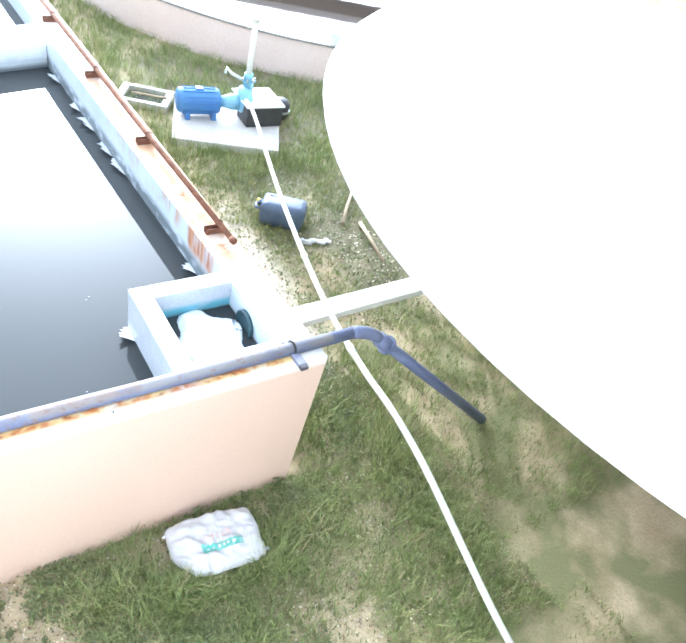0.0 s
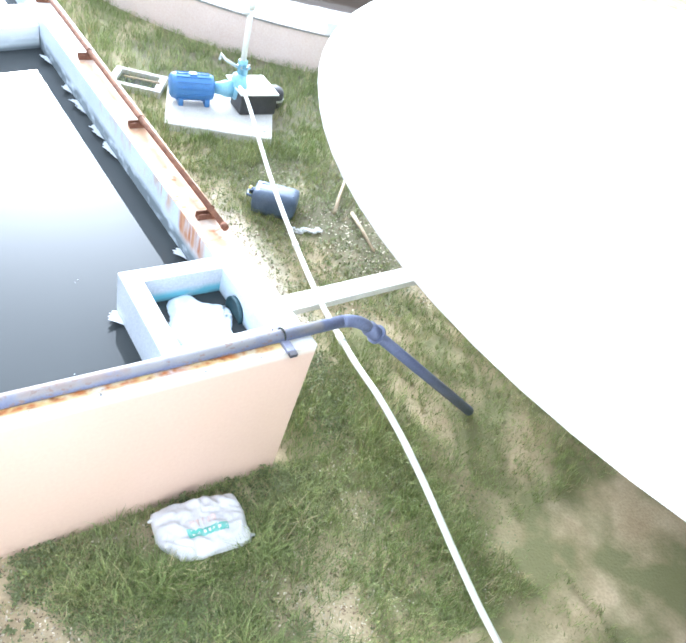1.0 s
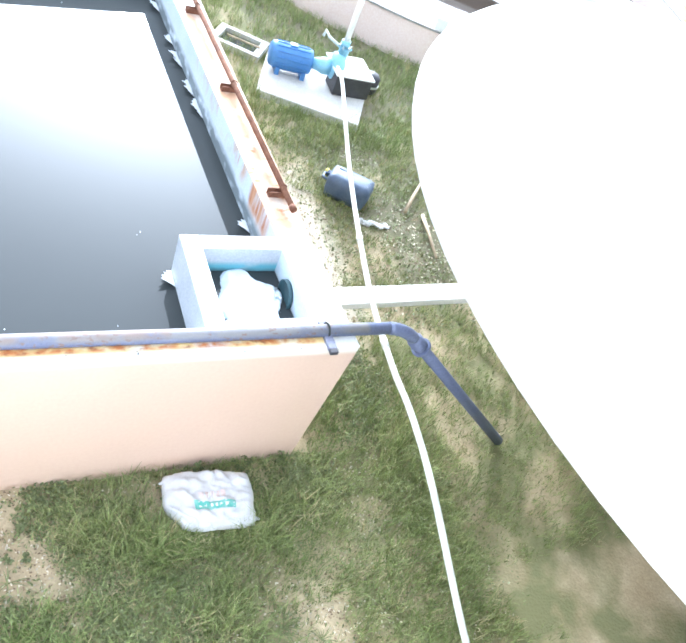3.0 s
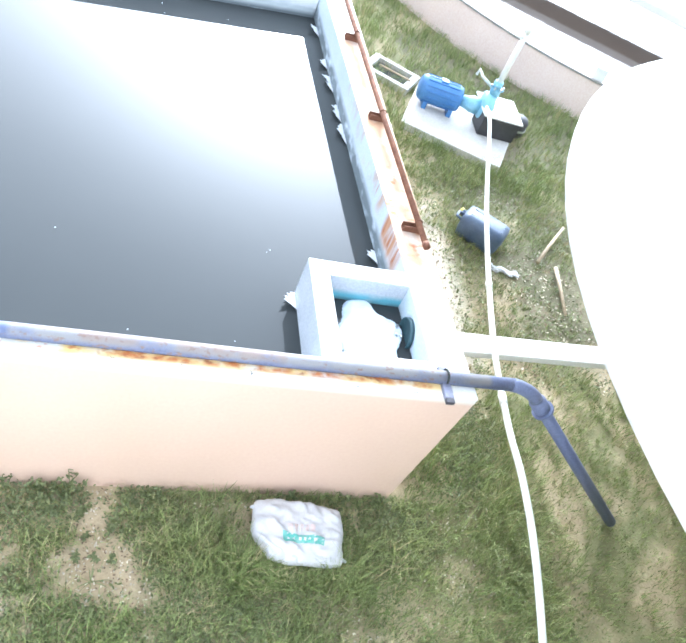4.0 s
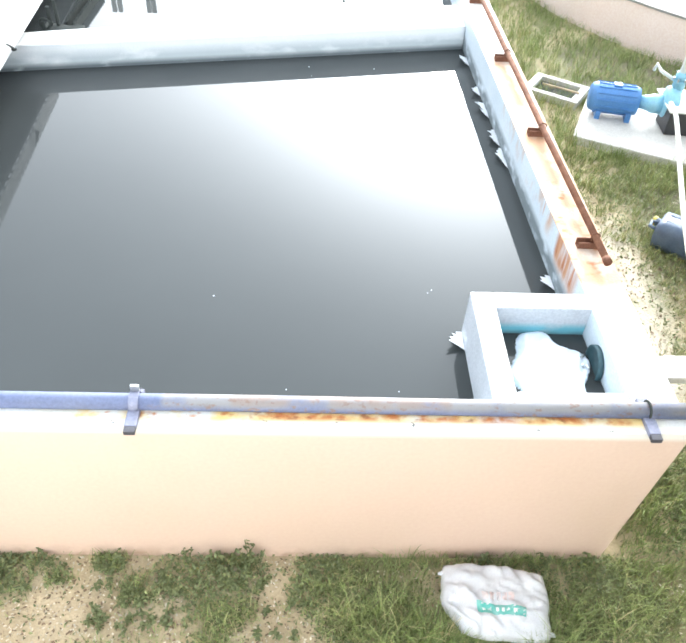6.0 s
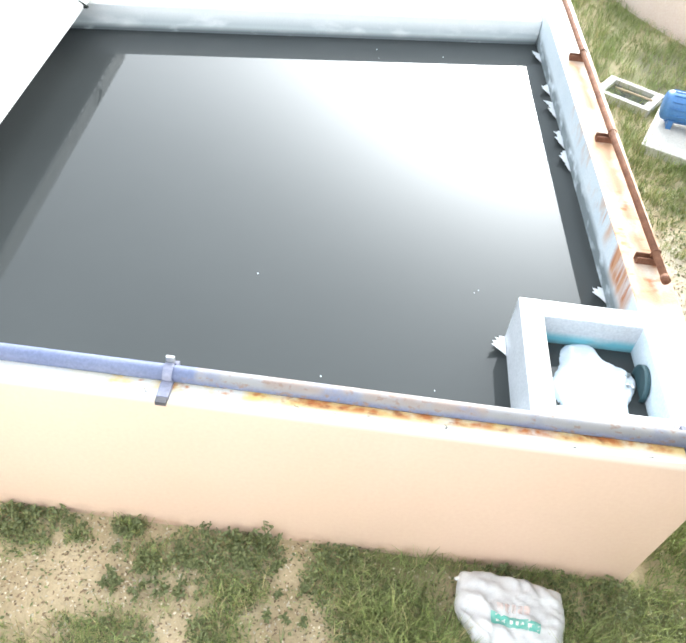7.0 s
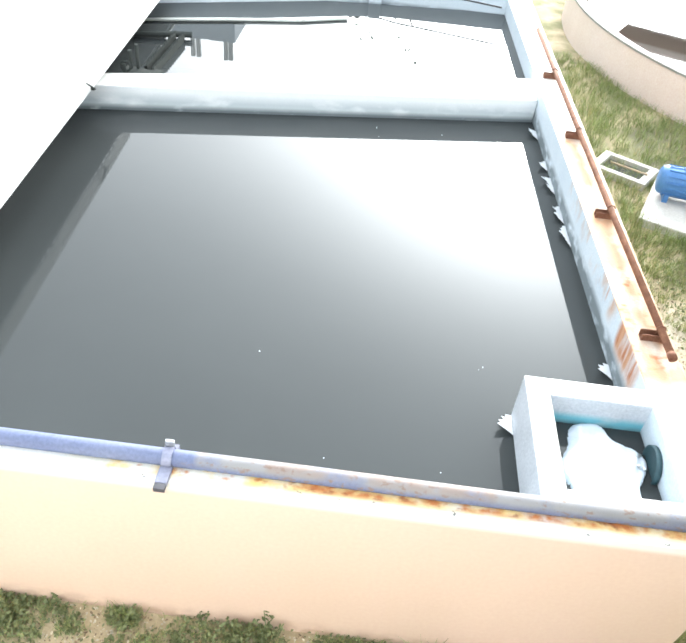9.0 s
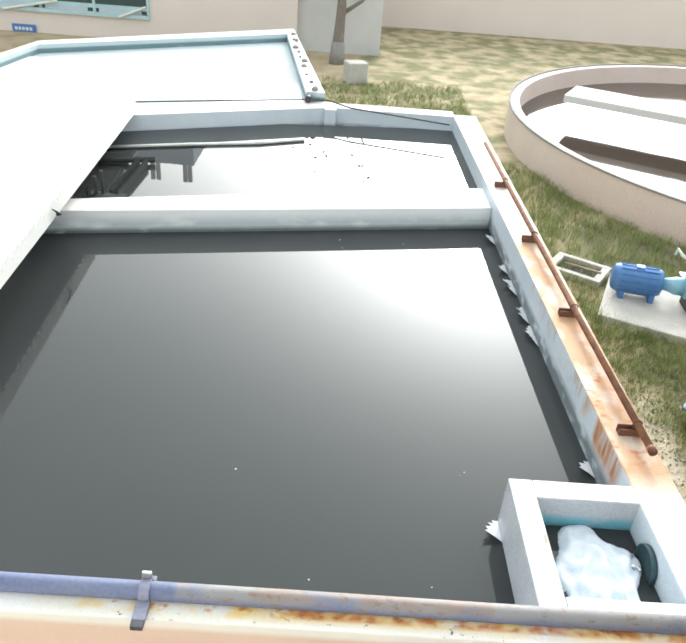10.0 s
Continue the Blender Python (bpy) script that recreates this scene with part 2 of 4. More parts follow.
# ---- mesh helpers ----
def finish(name, bm, mats, parent=None, label="", smooth=False):
    me = bpy.data.meshes.new(name)
    bmesh.ops.recalc_face_normals(bm, faces=bm.faces)
    if smooth:
        for f in bm.faces:
            f.smooth = True
    bm.to_mesh(me)
    bm.free()
    for m in mats if isinstance(mats, (list, tuple)) else [mats]:
        me.materials.append(m)
    ob = new(name, me)
    if parent is not None:
        ob.parent = parent
    if label:
        ob["label"] = label
    return ob


def part(name, bm, mat, parent, label="", smooth=False):
    return finish(name, bm, mat, parent, label, smooth)


def empty(name, x, y, z, rz=0, rx=0, ry=0):
    ob = new(name)
    ob.empty_display_size = 0.1
    ob.matrix_basis = pose(x, y, z, rx, ry, rz)
    return ob


def prism(bm, poly, z0, z1, bevel=0.0, m=None):
    """A solid from a plan polygon between two heights."""
    lo = [bm.verts.new((x, y, z0)) for x, y in poly]
    hi = [bm.verts.new((x, y, z1)) for x, y in poly]
    n = len(poly)
    fs = [bm.faces.new(lo[::-1]), bm.faces.new(hi)]
    fs += [bm.faces.new((lo[i], lo[(i + 1) % n], hi[(i + 1) % n], hi[i])) for i in range(n)]
    if m is not None:
        bmesh.ops.transform(bm, matrix=m, verts=lo + hi)
    if bevel:
        es = list({e for f in fs for e in f.edges})
        bmesh.ops.bevel(bm, geom=es, offset=bevel, segments=2, profile=0.6, affect="EDGES")
    return bm


def block(bm, x0, x1, y0, y1, z0, z1, bevel=0.0, m=None):
    return prism(bm, [(x0, y0), (x1, y0), (x1, y1), (x0, y1)], z0, z1, bevel, m)


def tube(bm, pts, r, seg=16, radii=None, closed=True):
    """A round tube along points."""
    pts = [Vector(p) for p in pts]
    rings, up = [], Vector((0, 0, 1))
    for i, p in enumerate(pts):
        d = (pts[min(i + 1, len(pts) - 1)] - pts[max(i - 1, 0)]).normalized()
        a = d.cross(up)
        a = d.cross(Vector((1, 0, 0))) if a.length < 1e-3 else a
        a.normalize()
        b = a.cross(d).normalized()
        rr = radii[i] if radii else r
        rings.append([bm.verts.new(p + rr * (math.cos(k * math.tau / seg) * a + math.sin(k * math.tau / seg) * b)) for k in range(seg)])
    for q, w in zip(rings, rings[1:]):
        for k in range(seg):
            bm.faces.new((q[k], q[(k + 1) % seg], w[(k + 1) % seg], w[k]))
    if closed:
        bm.faces.new(rings[0][::-1])
        bm.faces.new(rings[-1])
    return bm


def lathe(bm, profile, seg=48, m=None):
    """A turned solid from (radius, height) pairs, axis z."""
    rings, made = [], []
    for r, z in profile:
        if r < 1e-6:
            v = [bm.verts.new((0, 0, z))]
        else:
            v = [bm.verts.new((r * math.cos(k * math.tau / seg), r * math.sin(k * math.tau / seg), z)) for k in range(seg)]
        rings.append(v)
        made += v
    for q, w in zip(rings, rings[1:]):
        for k in range(seg):
            j = (k + 1) % seg
            if len(q) == 1 and len(w) > 1:
                bm.faces.new((q[0], w[j], w[k]))
            elif len(w) == 1 and len(q) > 1:
                bm.faces.new((q[k], q[j], w[0]))
            elif len(q) > 1:
                bm.faces.new((q[k], q[j], w[j], w[k]))
    if m is not None:
        bmesh.ops.transform(bm, matrix=m, verts=made)
    return bm


def structure(name, bm, mats, label, category):
    return tagged(finish(name, bm, mats), label, category, kind="structure")


def paint(bm, choose):
    bmesh.ops.recalc_face_normals(bm, faces=bm.faces)
    for f in bm.faces:
        f.material_index = choose(f.normal, f.calc_center_median())


# ---- plan of the tanks ----
TOP, WATER, DECK, MIDDLE = 1.32, 0.97, 1.372, 1.22


def x_right(y):
    return -0.26 - 0.029 * y


def x_left(y):
    return -4.487 - 0.052 * y


def y_far(x):
    return 5.05 + 0.2 * (x + 2.4)


# ---- ground, walls, water ----
def ground_height(x, y):
    return 0.02 * noise.noise(Vector((x * 0.9, y * 0.9, 3))) + 0.008 * noise.noise(Vector((x * 5, y * 5, 1)))


def build_ground():
    bm = bmesh.new()
    xs = [-600, -120, -40, -15] + [-8 + 0.12 * i for i in range(134)] + [12, 30, 120, 600]
    ys = [-600, -120, -40, -12] + [-4 + 0.12 * i for i in range(120)] + [14, 20, 40, 120, 600]
    grid = [[bm.verts.new((x, y, ground_height(x, y) if -8.1 < x < 8.1 and -4.1 < y < 10.4 else 0)) for y in ys] for x in xs]
    for i in range(len(xs) - 1):
        for j in range(len(ys) - 1):
            bm.faces.new((grid[i][j], grid[i + 1][j], grid[i + 1][j + 1], grid[i][j + 1]))
    ob = structure("ground", bm, soil, "dry sandy soil with patches of low grass round the tanks", "ground")
    for p in ob.data.polygons:
        p.use_smooth = True


def build_walls():
    # front wall, peach outside, white on top
    bm = prism(bmesh.new(), [(-6.3, 0), (0, 0), (-0.005, 0.19), (-6.3, 0.19)], -0.3, TOP, 0.012)
    for v in bm.verts:
        if v.co.x > -1:
            v.co.x -= 0.085 * (TOP - v.co.z)
    paint(bm, lambda n, c: 0 if n.z > 0.5 else (2 if n.y > 0.5 else 1))
    structure("wall_front", bm, [white_top, peach, inner], "peach rendered tank wall with a rust-stained white top", "tank wall")
    # right wall runs on past the second tank
    ys = (0.193, 2, 4, 6, 8.75)
    poly = [(-0.02 * y, y) for y in ys] + [(x_right(y), y) for y in reversed(ys)]
    bm = prism(bmesh.new(), poly, -0.3, TOP, 0.012)
    for v in bm.verts:
        if v.co.x > -0.02 * v.co.y - 0.05:
            v.co.x -= 0.085 * (TOP - v.co.z)
    paint(bm, lambda n, c: 0 if n.z > 0.5 else (2 if n.x < -0.5 else 1))
    structure("wall_right", bm, [right_top, peach, inner], "pale blue painted tank wall with rust streaks under the brackets", "tank wall")
    # wall between the first and the second tank
    a, b = x_right(5.5) - 0.003, x_left(4.8) - 0.415
    bm = prism(bmesh.new(), [(a, y_far(a)), (a, 6.05), (b, 4.8), (b, y_far(b))], -0.3, MIDDLE, 0.012)
    paint(bm, lambda n, c: 0 if n.z > 0.5 else 1)
    structure("wall_middle", bm, [white_top, middle_paint], "white partition wall between two tanks, stained at the waterline", "tank wall")
    # far wall of the second tank with a pier
    a, b = x_right(8.5) - 0.003, -5.6
    fy = lambda x: 8.60 + 0.42 * (x + 2.4) if x < -2.4 else 8.62
    poly = [(a, fy(a)), (a, fy(a) + 0.28), (-2.25, 8.9), (-2.42, 8.92), (b, fy(b) + 0.44), (b, fy(b)), (-2.42, 8.59), (-2.42, 8.5), (-2.25, 8.5), (-2.25, 8.62)]
    bm = prism(bmesh.new(), poly, -0.3, TOP + 0.004, 0.0)
    paint(bm, lambda n, c: 0 if n.z > 0.5 else 1)
    structure("wall_back", bm, [right_top, inner], "white tank wall with yellow stains and a pier", "tank wall")
    # walkway along the left with an overhanging edge
    poly = [(x_left(y) - 0.06, y) for y in (0.193, 2, 4, 6, 7.6)] + [(-6.02, 9.8), (-6.02, 0.193)]
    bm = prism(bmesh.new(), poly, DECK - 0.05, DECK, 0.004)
    # side and underside get the shaded grey, the top stays white
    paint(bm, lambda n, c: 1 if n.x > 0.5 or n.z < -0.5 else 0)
    structure("walkway", bm, [deck, shaded_wet_grey], "broad white concrete walkway beside the tanks", "walkway")
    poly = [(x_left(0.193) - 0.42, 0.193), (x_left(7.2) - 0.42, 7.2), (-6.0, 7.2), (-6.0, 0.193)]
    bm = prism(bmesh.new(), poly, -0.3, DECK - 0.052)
    structure("wall_left", bm, shaded_wet_grey, "wet tank wall under the walkway edge, shade put in its grey", "tank wall")
    # lower deck beyond the walkway, with a joint
    bm = prism(bmesh.new(), [(-10.5, 0), (-6.024, 0), (-6.024, 9.9), (-6.35, 9.83), (-10.5, 6.24)], -0.3, DECK - 0.05, 0.01)
    structure("deck", bm, deck, "white concrete deck a little below the walkway", "deck")
    bm = prism(bmesh.new(), [(-10.5, 6.29), (-6.68, 9.6), (-7.3, 10.4), (-10.5, 10.4)], -0.3, DECK - 0.055, 0.01)
    structure("deck", bm, deck, "white concrete deck strip beyond a dark joint", "deck")
    # waters
    for name, poly, z, m, text in (
        ("water", [(-0.2, 0.2), (-0.35, 5.7), (-5.3, 4.8), (-5.05, 0.2)], WATER, water_dark, "still dark water mirroring the bright sky"),
        ("water", [(-0.4, 5.75), (-0.5, 8.7), (-5.55, 8.0), (-5.3, 4.75)], 1.11, water_dark, "still water in the second tank"),
    ):
        bm = bmesh.new()
        bm.faces.new([bm.verts.new((x, y, z)) for x, y in poly])
        structure(name, bm, m, text, "water")


def build_rear():
    # out of view, added so its sunlit white face brightens the front wall and grass
    bm = block(bmesh.new(), -14, 9, -9, -3.0, -0.3, 2.9, 0.02)
    structure("wall_rear_bounce", bm, rear_white, "unseen plain white block added behind the viewpoint to bounce light", "wall")


def build_basin():
    """Raised turquoise basin behind the second tank."""
    walls = ([(-7.4, 10.72), (-7.5, 11.0), (-3.32, 13.95), (-3.4, 13.3)], [(-3.398, 13.3), (-3.318, 13.95), (-2.44, 8.93), (-2.72, 8.93)],
             [(-7.62, 8.9), (-7.85, 8.9), (-7.5, 11.0), (-7.4, 10.72)])
    for poly in walls:
        bm = prism(bmesh.new(), poly, -0.3, 1.45, 0)
        paint(bm, lambda n, c: 0 if n.z > 0.5 else 1)
        structure("wall_basin", bm, [deck, turquoise], "low turquoise wall of the shallow far basin", "basin wall")
    bm = bmesh.new()
    bm.faces.new([bm.verts.new((x, y, 1.3)) for x, y in ((-7.7, 9.2), (-7.45, 10.8), (-3.36, 13.5), (-2.6, 8.8), (-4.6, 7.85), (-5.8, 7.3), (-6.4, 7.3), (-6.4, 9.2))])
    structure("water", bm, water_turq, "pale turquoise water in the far basin", "water")
    # tufts and stones along the parapet
    rnd = random.Random(5)
    for i in range(11):
        k = (i + rnd.uniform(0.1, 0.9)) / 11
        p = Vector((-3.36, 13.5, 1.45)).lerp(Vector((-2.56, 9.0, 1.45)), k)
        bm = bmesh.new()
        bmesh.ops.create_icosphere(bm, subdivisions=2, radius=rnd.uniform(0.025, 0.055))
        for v in bm.verts:
            v.co *= 1 + 0.9 * noise.noise(v.co * 9 + Vector((i, 0, 0)))
            v.co.z = max(v.co.z * 0.9, -0.012)
        ob = finish("stone", bm, stone, smooth=True)
        ob.location = p + Vector((rnd.uniform(-0.05, 0.05), 0, 0.01))
        tagged(ob, "small dark stone lying on the basin parapet", "stone", "stones on the parapet")
    # thin pipe over the near edge
    root = empty("water_pipe", -5.04, 8.04, 1.36)
    bm = tube(bmesh.new(), [(0, 0, 0.0), (1.2, 0.41, 0.0), (2.33, 0.8, 0.0), (2.66, 0.76, 0.02), (3.0, 0.5, 0.0), (4.4, 0.05, -0.01)], 0.011, 10)
    part("tube", bm, black_rubber, root, smooth=True)
    bm = tube(bmesh.new(), [(2.36, 0.72, 0.02), (2.36, 0.9, 0.02)], 0.05, 12)
    part("valve", bm, black_rubber, root)
    tagged(root, "thin dark water pipe along the edge of the far basin", "pipe")


def build_weir():
    """V-notch plate standing on the walkway's edge."""
    off, lo, mid, tip = -0.03, 1.354, 1.372, 1.52
    base, y_end = tip - 0.065, 5.2
    root = empty("weir_plate", 0, 0, 0)
    bm = bmesh.new()

    def strip(outline):
        f = [bm.verts.new((x_left(a) + off, a, z)) for a, z in outline]
        b = [bm.verts.new((x_left(a) + off - 0.008, a, z)) for a, z in outline]
        bm.faces.new(f), bm.faces.new(b[::-1])
        for k in range(len(f)):
            m = (k + 1) % len(f)
            bm.faces.new((f[k], b[k], b[m], f[m]))

    y, pitch = 0.22, 0.1
    while y + pitch < y_end:
        strip([(y, mid + 0.02), (y + pitch, mid + 0.02), (y + pitch, base), (y + pitch * 0.85, tip), (y + pitch * 0.35, tip), (y, base)])
        y += pitch
    last = y
    strip([(0.22, lo), (last, lo), (last, mid + 0.02), (0.22, mid + 0.02)])
    part("notched_plate", bm, plate_white, root)
    y = 0.4
    while y < last - 0.1:
        bm = block(bmesh.new(), x_left(y) - 0.058, x_left(y) + off - 0.0085, y - 0.015, y + 0.015, lo, mid)
        part("spacer", bm, plate_white, root)
        y += 0.13
    tagged(root, "white painted weir plate with V notches along the walkway edge", "weir plate")
    # plain upstand that goes on along the second tank
    poly = [(x_left(a) + off, a) for a in (last + 0.002, 7.6)] + [(x_left(a) - 0.0585, a) for a in (7.6, last + 0.002)]
    structure("trim", prism(bmesh.new(), poly, lo, DECK - 0.003), deck, "plain white edge strip of the walkway", "edge strip")


def build_trough():
    root = empty("steel_trough", -4.57, 5.05, 1.13)
    poly = [(-0.2, -0.2), (0.14, -0.2), (0.2, 0.14), (0.1, 0.16), (0.06, 0.1), (-0.2, 0.2)]
    part("end_box", prism(bmesh.new(), poly, -0.2, 0.05, 0.008), dark_steel, root)
    pitch = 0.075
    for side, first in ((-0.02, 0.2), (0.08, 0.12)):
        pts, y = [], first
        while y < 1.2:
            pts += [(y, 0.055), (y + pitch * 0.5, 0.09)]
            y += pitch
        bm = bmesh.new()
        rows = [[bm.verts.new((side + dx + 0.03 * a, a, z if up else -0.03)) for a, z in pts] for dx, up in ((0, 0), (0, 1), (0.02, 1), (0.02, 0))]
        for lo, hi in zip(rows, rows[1:] + rows[:1]):
            for i in range(len(pts) - 1):
                bm.faces.new((lo[i], lo[i + 1], hi[i + 1], hi[i]))
        part("notched_arm", bm, dark_steel, root)
    for x, y, h in ((-0.13, 0.1, 0.24), (-0.06, 0.12, 0.3), (-0.17, 0.0, 0.13)):
        part("post", tube(bmesh.new(), [(x, y, 0.03), (x, y, h)], 0.02, 10), dark_steel, root)
    ring = [(-0.16 + 0.05 * math.cos(radians(a)), 0.02, 0.1 + 0.05 * math.sin(radians(a))) for a in range(0, 361, 24)]
    part("valve_wheel", tube(bmesh.new(), ring, 0.012, 8), dark_steel, root)
    part("cross_bar", tube(bmesh.new(), [(-0.45, 1.16, 0.02), (0.2, 1.3, 0.03)], 0.035, 8), dark_steel, root)
    tagged(root, "dark steel notched trough with an end box in the second tank", "trough")
    root = empty("float_pipe", -5.0, 6.8, 1.13)
    part("tube", tube(bmesh.new(), [(-0.1, -0.05, 0), (0.9, 0.3, 0), (1.78, 0.56, 0), (2.35, 0.84, 0)], 0.02, 12), pvc, root, smooth=True)
    part("joint", tube(bmesh.new(), [(1.72, 0.545, 0), (1.82, 0.575, 0)], 0.022, 12), concrete, root, "grey pipe joint", True)
    part("lower_tube", tube(bmesh.new(), [(-0.1, -0.11, -0.01), (1.1, 0.3, -0.01)], 0.008, 10), dark_steel, root, "dark pipe below", True)
    tagged(root, "thin white plastic pipe lying just over the water", "pipe")
    root = empty("iron_hook", -4.715, 4.13, 1.37)
    part("rod", tube(bmesh.new(), [(0.01, 0, 0), (0.016, -0.03, 0.03), (0.014, -0.07, 0.065), (0.0, -0.11, 0.1)], 0.013, 8, [0.012, 0.012, 0.009, 0.005]), dark_steel, root)
    part("foot", tube(bmesh.new(), [(-0.008, 0, 0.0), (0.03, -0.01, 0.012)], 0.013, 8), dark_steel, root)
    tagged(root, "bent dark iron hook fixed to the weir plate", "hook")


def build_box():
    """Weir box in the tank's corner."""
    root = empty("weir_box", 0, 0, 0)
    x0, x1, y0, y1, t = -1.015, -0.27, 0.194, 1.075, 0.14
    low = 0.3
    specs = (("side_wall", x0, x0 + t, y0, y1), ("end_wall", x0 + t + 0.001, x1, y1 - t, y1), ("front_lip", x0 + t + 0.001, x1, y0, y0 + 0.08))
    for name, a, b, c, d in specs:
        bm = block(bmesh.new(), a, b, c, d, low, TOP - 0.004, 0.01)
        paint(bm, lambda n, cc: 0 if n.z > 0.5 else 1)
        part(name, bm, [right_box, box_inner], root)
    bm = bmesh.new()
    bm.faces.new([bm.verts.new(p) for p in ((x0 + t, y0, 1.10), (x1 + 0.02, y0, 1.10), (x1 + 0.02, y1 - t, 1.10), (x0 + t, y1 - t, 1.10))])
    part("box_water", bm, water_dark, root, "dark water inside the box")
    tagged(root, "white concrete weir box in the tank corner, turquoise inside", "weir box")
    # foam heap on the water
    bm = bmesh.new()
    bmesh.ops.create_grid(bm, x_segments=40, y_segments=40, size=1)
    cx, cy, rx, ry = -0.57, 0.58, 0.27, 0.37
    dead = []
    for v in bm.verts:
        r = v.co.length
        ang = math.atan2(v.co.y, v.co.x)
        edge = 0.86 + 0.3 * noise.noise(Vector((math.cos(ang) * 1.5, math.sin(ang) * 1.5, 2)))
        h = max(0.0, 1 - (r / edge) ** 2) ** 0.5 if r < edge else 0
        z = 1.104 + 0.08 * h * (0.7 + 0.9 * noise.noise(Vector((v.co.x * 4, v.co.y * 4, 0)))) - (0.02 if r >= edge else 0)
        if r > edge * 1.05:
            dead.append(v)
        v.co = (cx + rx * v.co.x, cy + ry * v.co.y, z)
    bmesh.ops.delete(bm, geom=dead, context="VERTS")
    tagged(finish("foam", bm, foam_mat, smooth=True), "heap of white foam floating in the weir box", "foam")
    # round dark outlet with a broken grate beside the foam
    root = empty("outlet_pipe", -0.30, 0.66, 1.13, 0, 0, -90)
    # closed disc; the dark inside the outlet hole is put into its teal
    bm = bmesh.new()
    lathe(bm, [(0, -0.01), (0.10, -0.01), (0.105, -0.02), (0.115, -0.02), (0.115, 0.01), (0.105, 0.012), (0.1, 0.0), (0, 0.0)], 28)
    part("pipe_mouth", bm, teal_dark, root, "blue-green plastic pipe mouth", True)
    rnd = random.Random(3)
    for i in range(5):
        a = rnd.uniform(0, 6)
        p = Vector((0.06 * math.cos(a), 0.06 * math.sin(a), 0.045))
        bm = tube(bmesh.new(), [p, p + Vector((rnd.uniform(-0.1, 0.1), rnd.uniform(-0.1, 0.1), rnd.uniform(0.0, 0.05)))], 0.008, 6)
        part("grate_bar", bm, bolt_steel, root)
    tagged(root, "blue-green outlet pipe mouth with a bent grate", "outlet pipe")


def build_blue_pipe():
    root = empty("blue_pipe", 0, 0.125, 1.352)
    run = [(-6.6, 0, 0), (-4.5, 0, 0), (-2.2, 0.003, 0), (-1.3, 0, 0), (0.26, 0, 0.0)]
    bm = tube(bmesh.new(), run, 0.044, 24)
    part("run", bm, blue_paint, root, smooth=True)
    bend, end = [], 42
    for k in range(9):
        a = radians(end * k / 8)
        bend.append((0.26 + 0.34 * math.sin(a), -0.03 * k / 8, -0.34 * (1 - math.cos(a))))
    part("elbow", tube(bmesh.new(), bend, 0.046, 24), blue_paint, root, "bright blue bend", True)
    d = Vector((math.cos(radians(end)), -0.12, -math.sin(radians(end))))
    p = Vector(bend[-1])
    part("down_pipe", tube(bmesh.new(), [p, p + 1.85 * d], 0.044, 24), blue_paint, root, smooth=True)
    part("socket", tube(bmesh.new(), [p + 0.02 * d, p + 0.10 * d, p + 0.12 * d], 0.058, 24), blue_paint, root, "blue pipe socket", True)
    part("flange", tube(bmesh.new(), [p + 0.125 * d, p + 0.145 * d], 0.075, 24), blue_paint, root)
    tagged(root, "faded blue steel pipe with rust spots along the tank wall", "pipe")
    first = None
    for x in (-0.222, -2.875, -5.45):
        root = empty("pipe_bracket", x, 0.125, TOP)
        bm = bmesh.new()
        block(bm, -0.03, 0.03, -0.15, 0.09, 0.0, 0.03, 0.004)
        part("channel", bm, channel_mat, root, "steel channel lying across the wall top")
        bm = bmesh.new()
        ring = [(0, 0.051 * math.cos(radians(a)), 0.033 + 0.051 * math.sin(radians(a))) for a in range(-30, 211, 20)]
        ring = [(0, 0.05, -0.0)] + ring + [(0, -0.05, -0.0)]
        tube(bm, ring, 0.007, 8)
        if x > -1:
            part("u_bolt", bm, dark_steel, root, "dark steel clamp bolt", True)
        else:
            bm.free()
            bm = bmesh.new()
            rim = [[bm.verts.new((dx, q * c[1], 0.033 + q * (c[2] - 0.033))) for c in ring] for dx, q in ((-0.024, 1.0), (-0.024, 1.1), (0.024, 1.1), (0.024, 1.0))]
            for lo, hi in zip(rim, rim[1:] + rim[:1]):
                for i in range(len(ring) - 1):
                    bm.faces.new((lo[i], lo[i + 1], hi[i + 1], hi[i]))
            part("strap", bm, channel_mat, root, "flat grey-blue strap over the pipe")
            part("clamp_ear", block(bmesh.new(), -0.022, 0.022, 0.03, 0.045, 0.07, 0.118, 0.003), bolt_steel, root)
        bm = block(bmesh.new(), -0.028, 0.028, -0.186, -0.151, 0.0, 0.028, 0.003)
        part("end_block", bm, end_grey, root)
        tagged(root, "steel pipe bracket with a clamp bolt on the wall top", "pipe bracket", "brackets of the blue pipe")


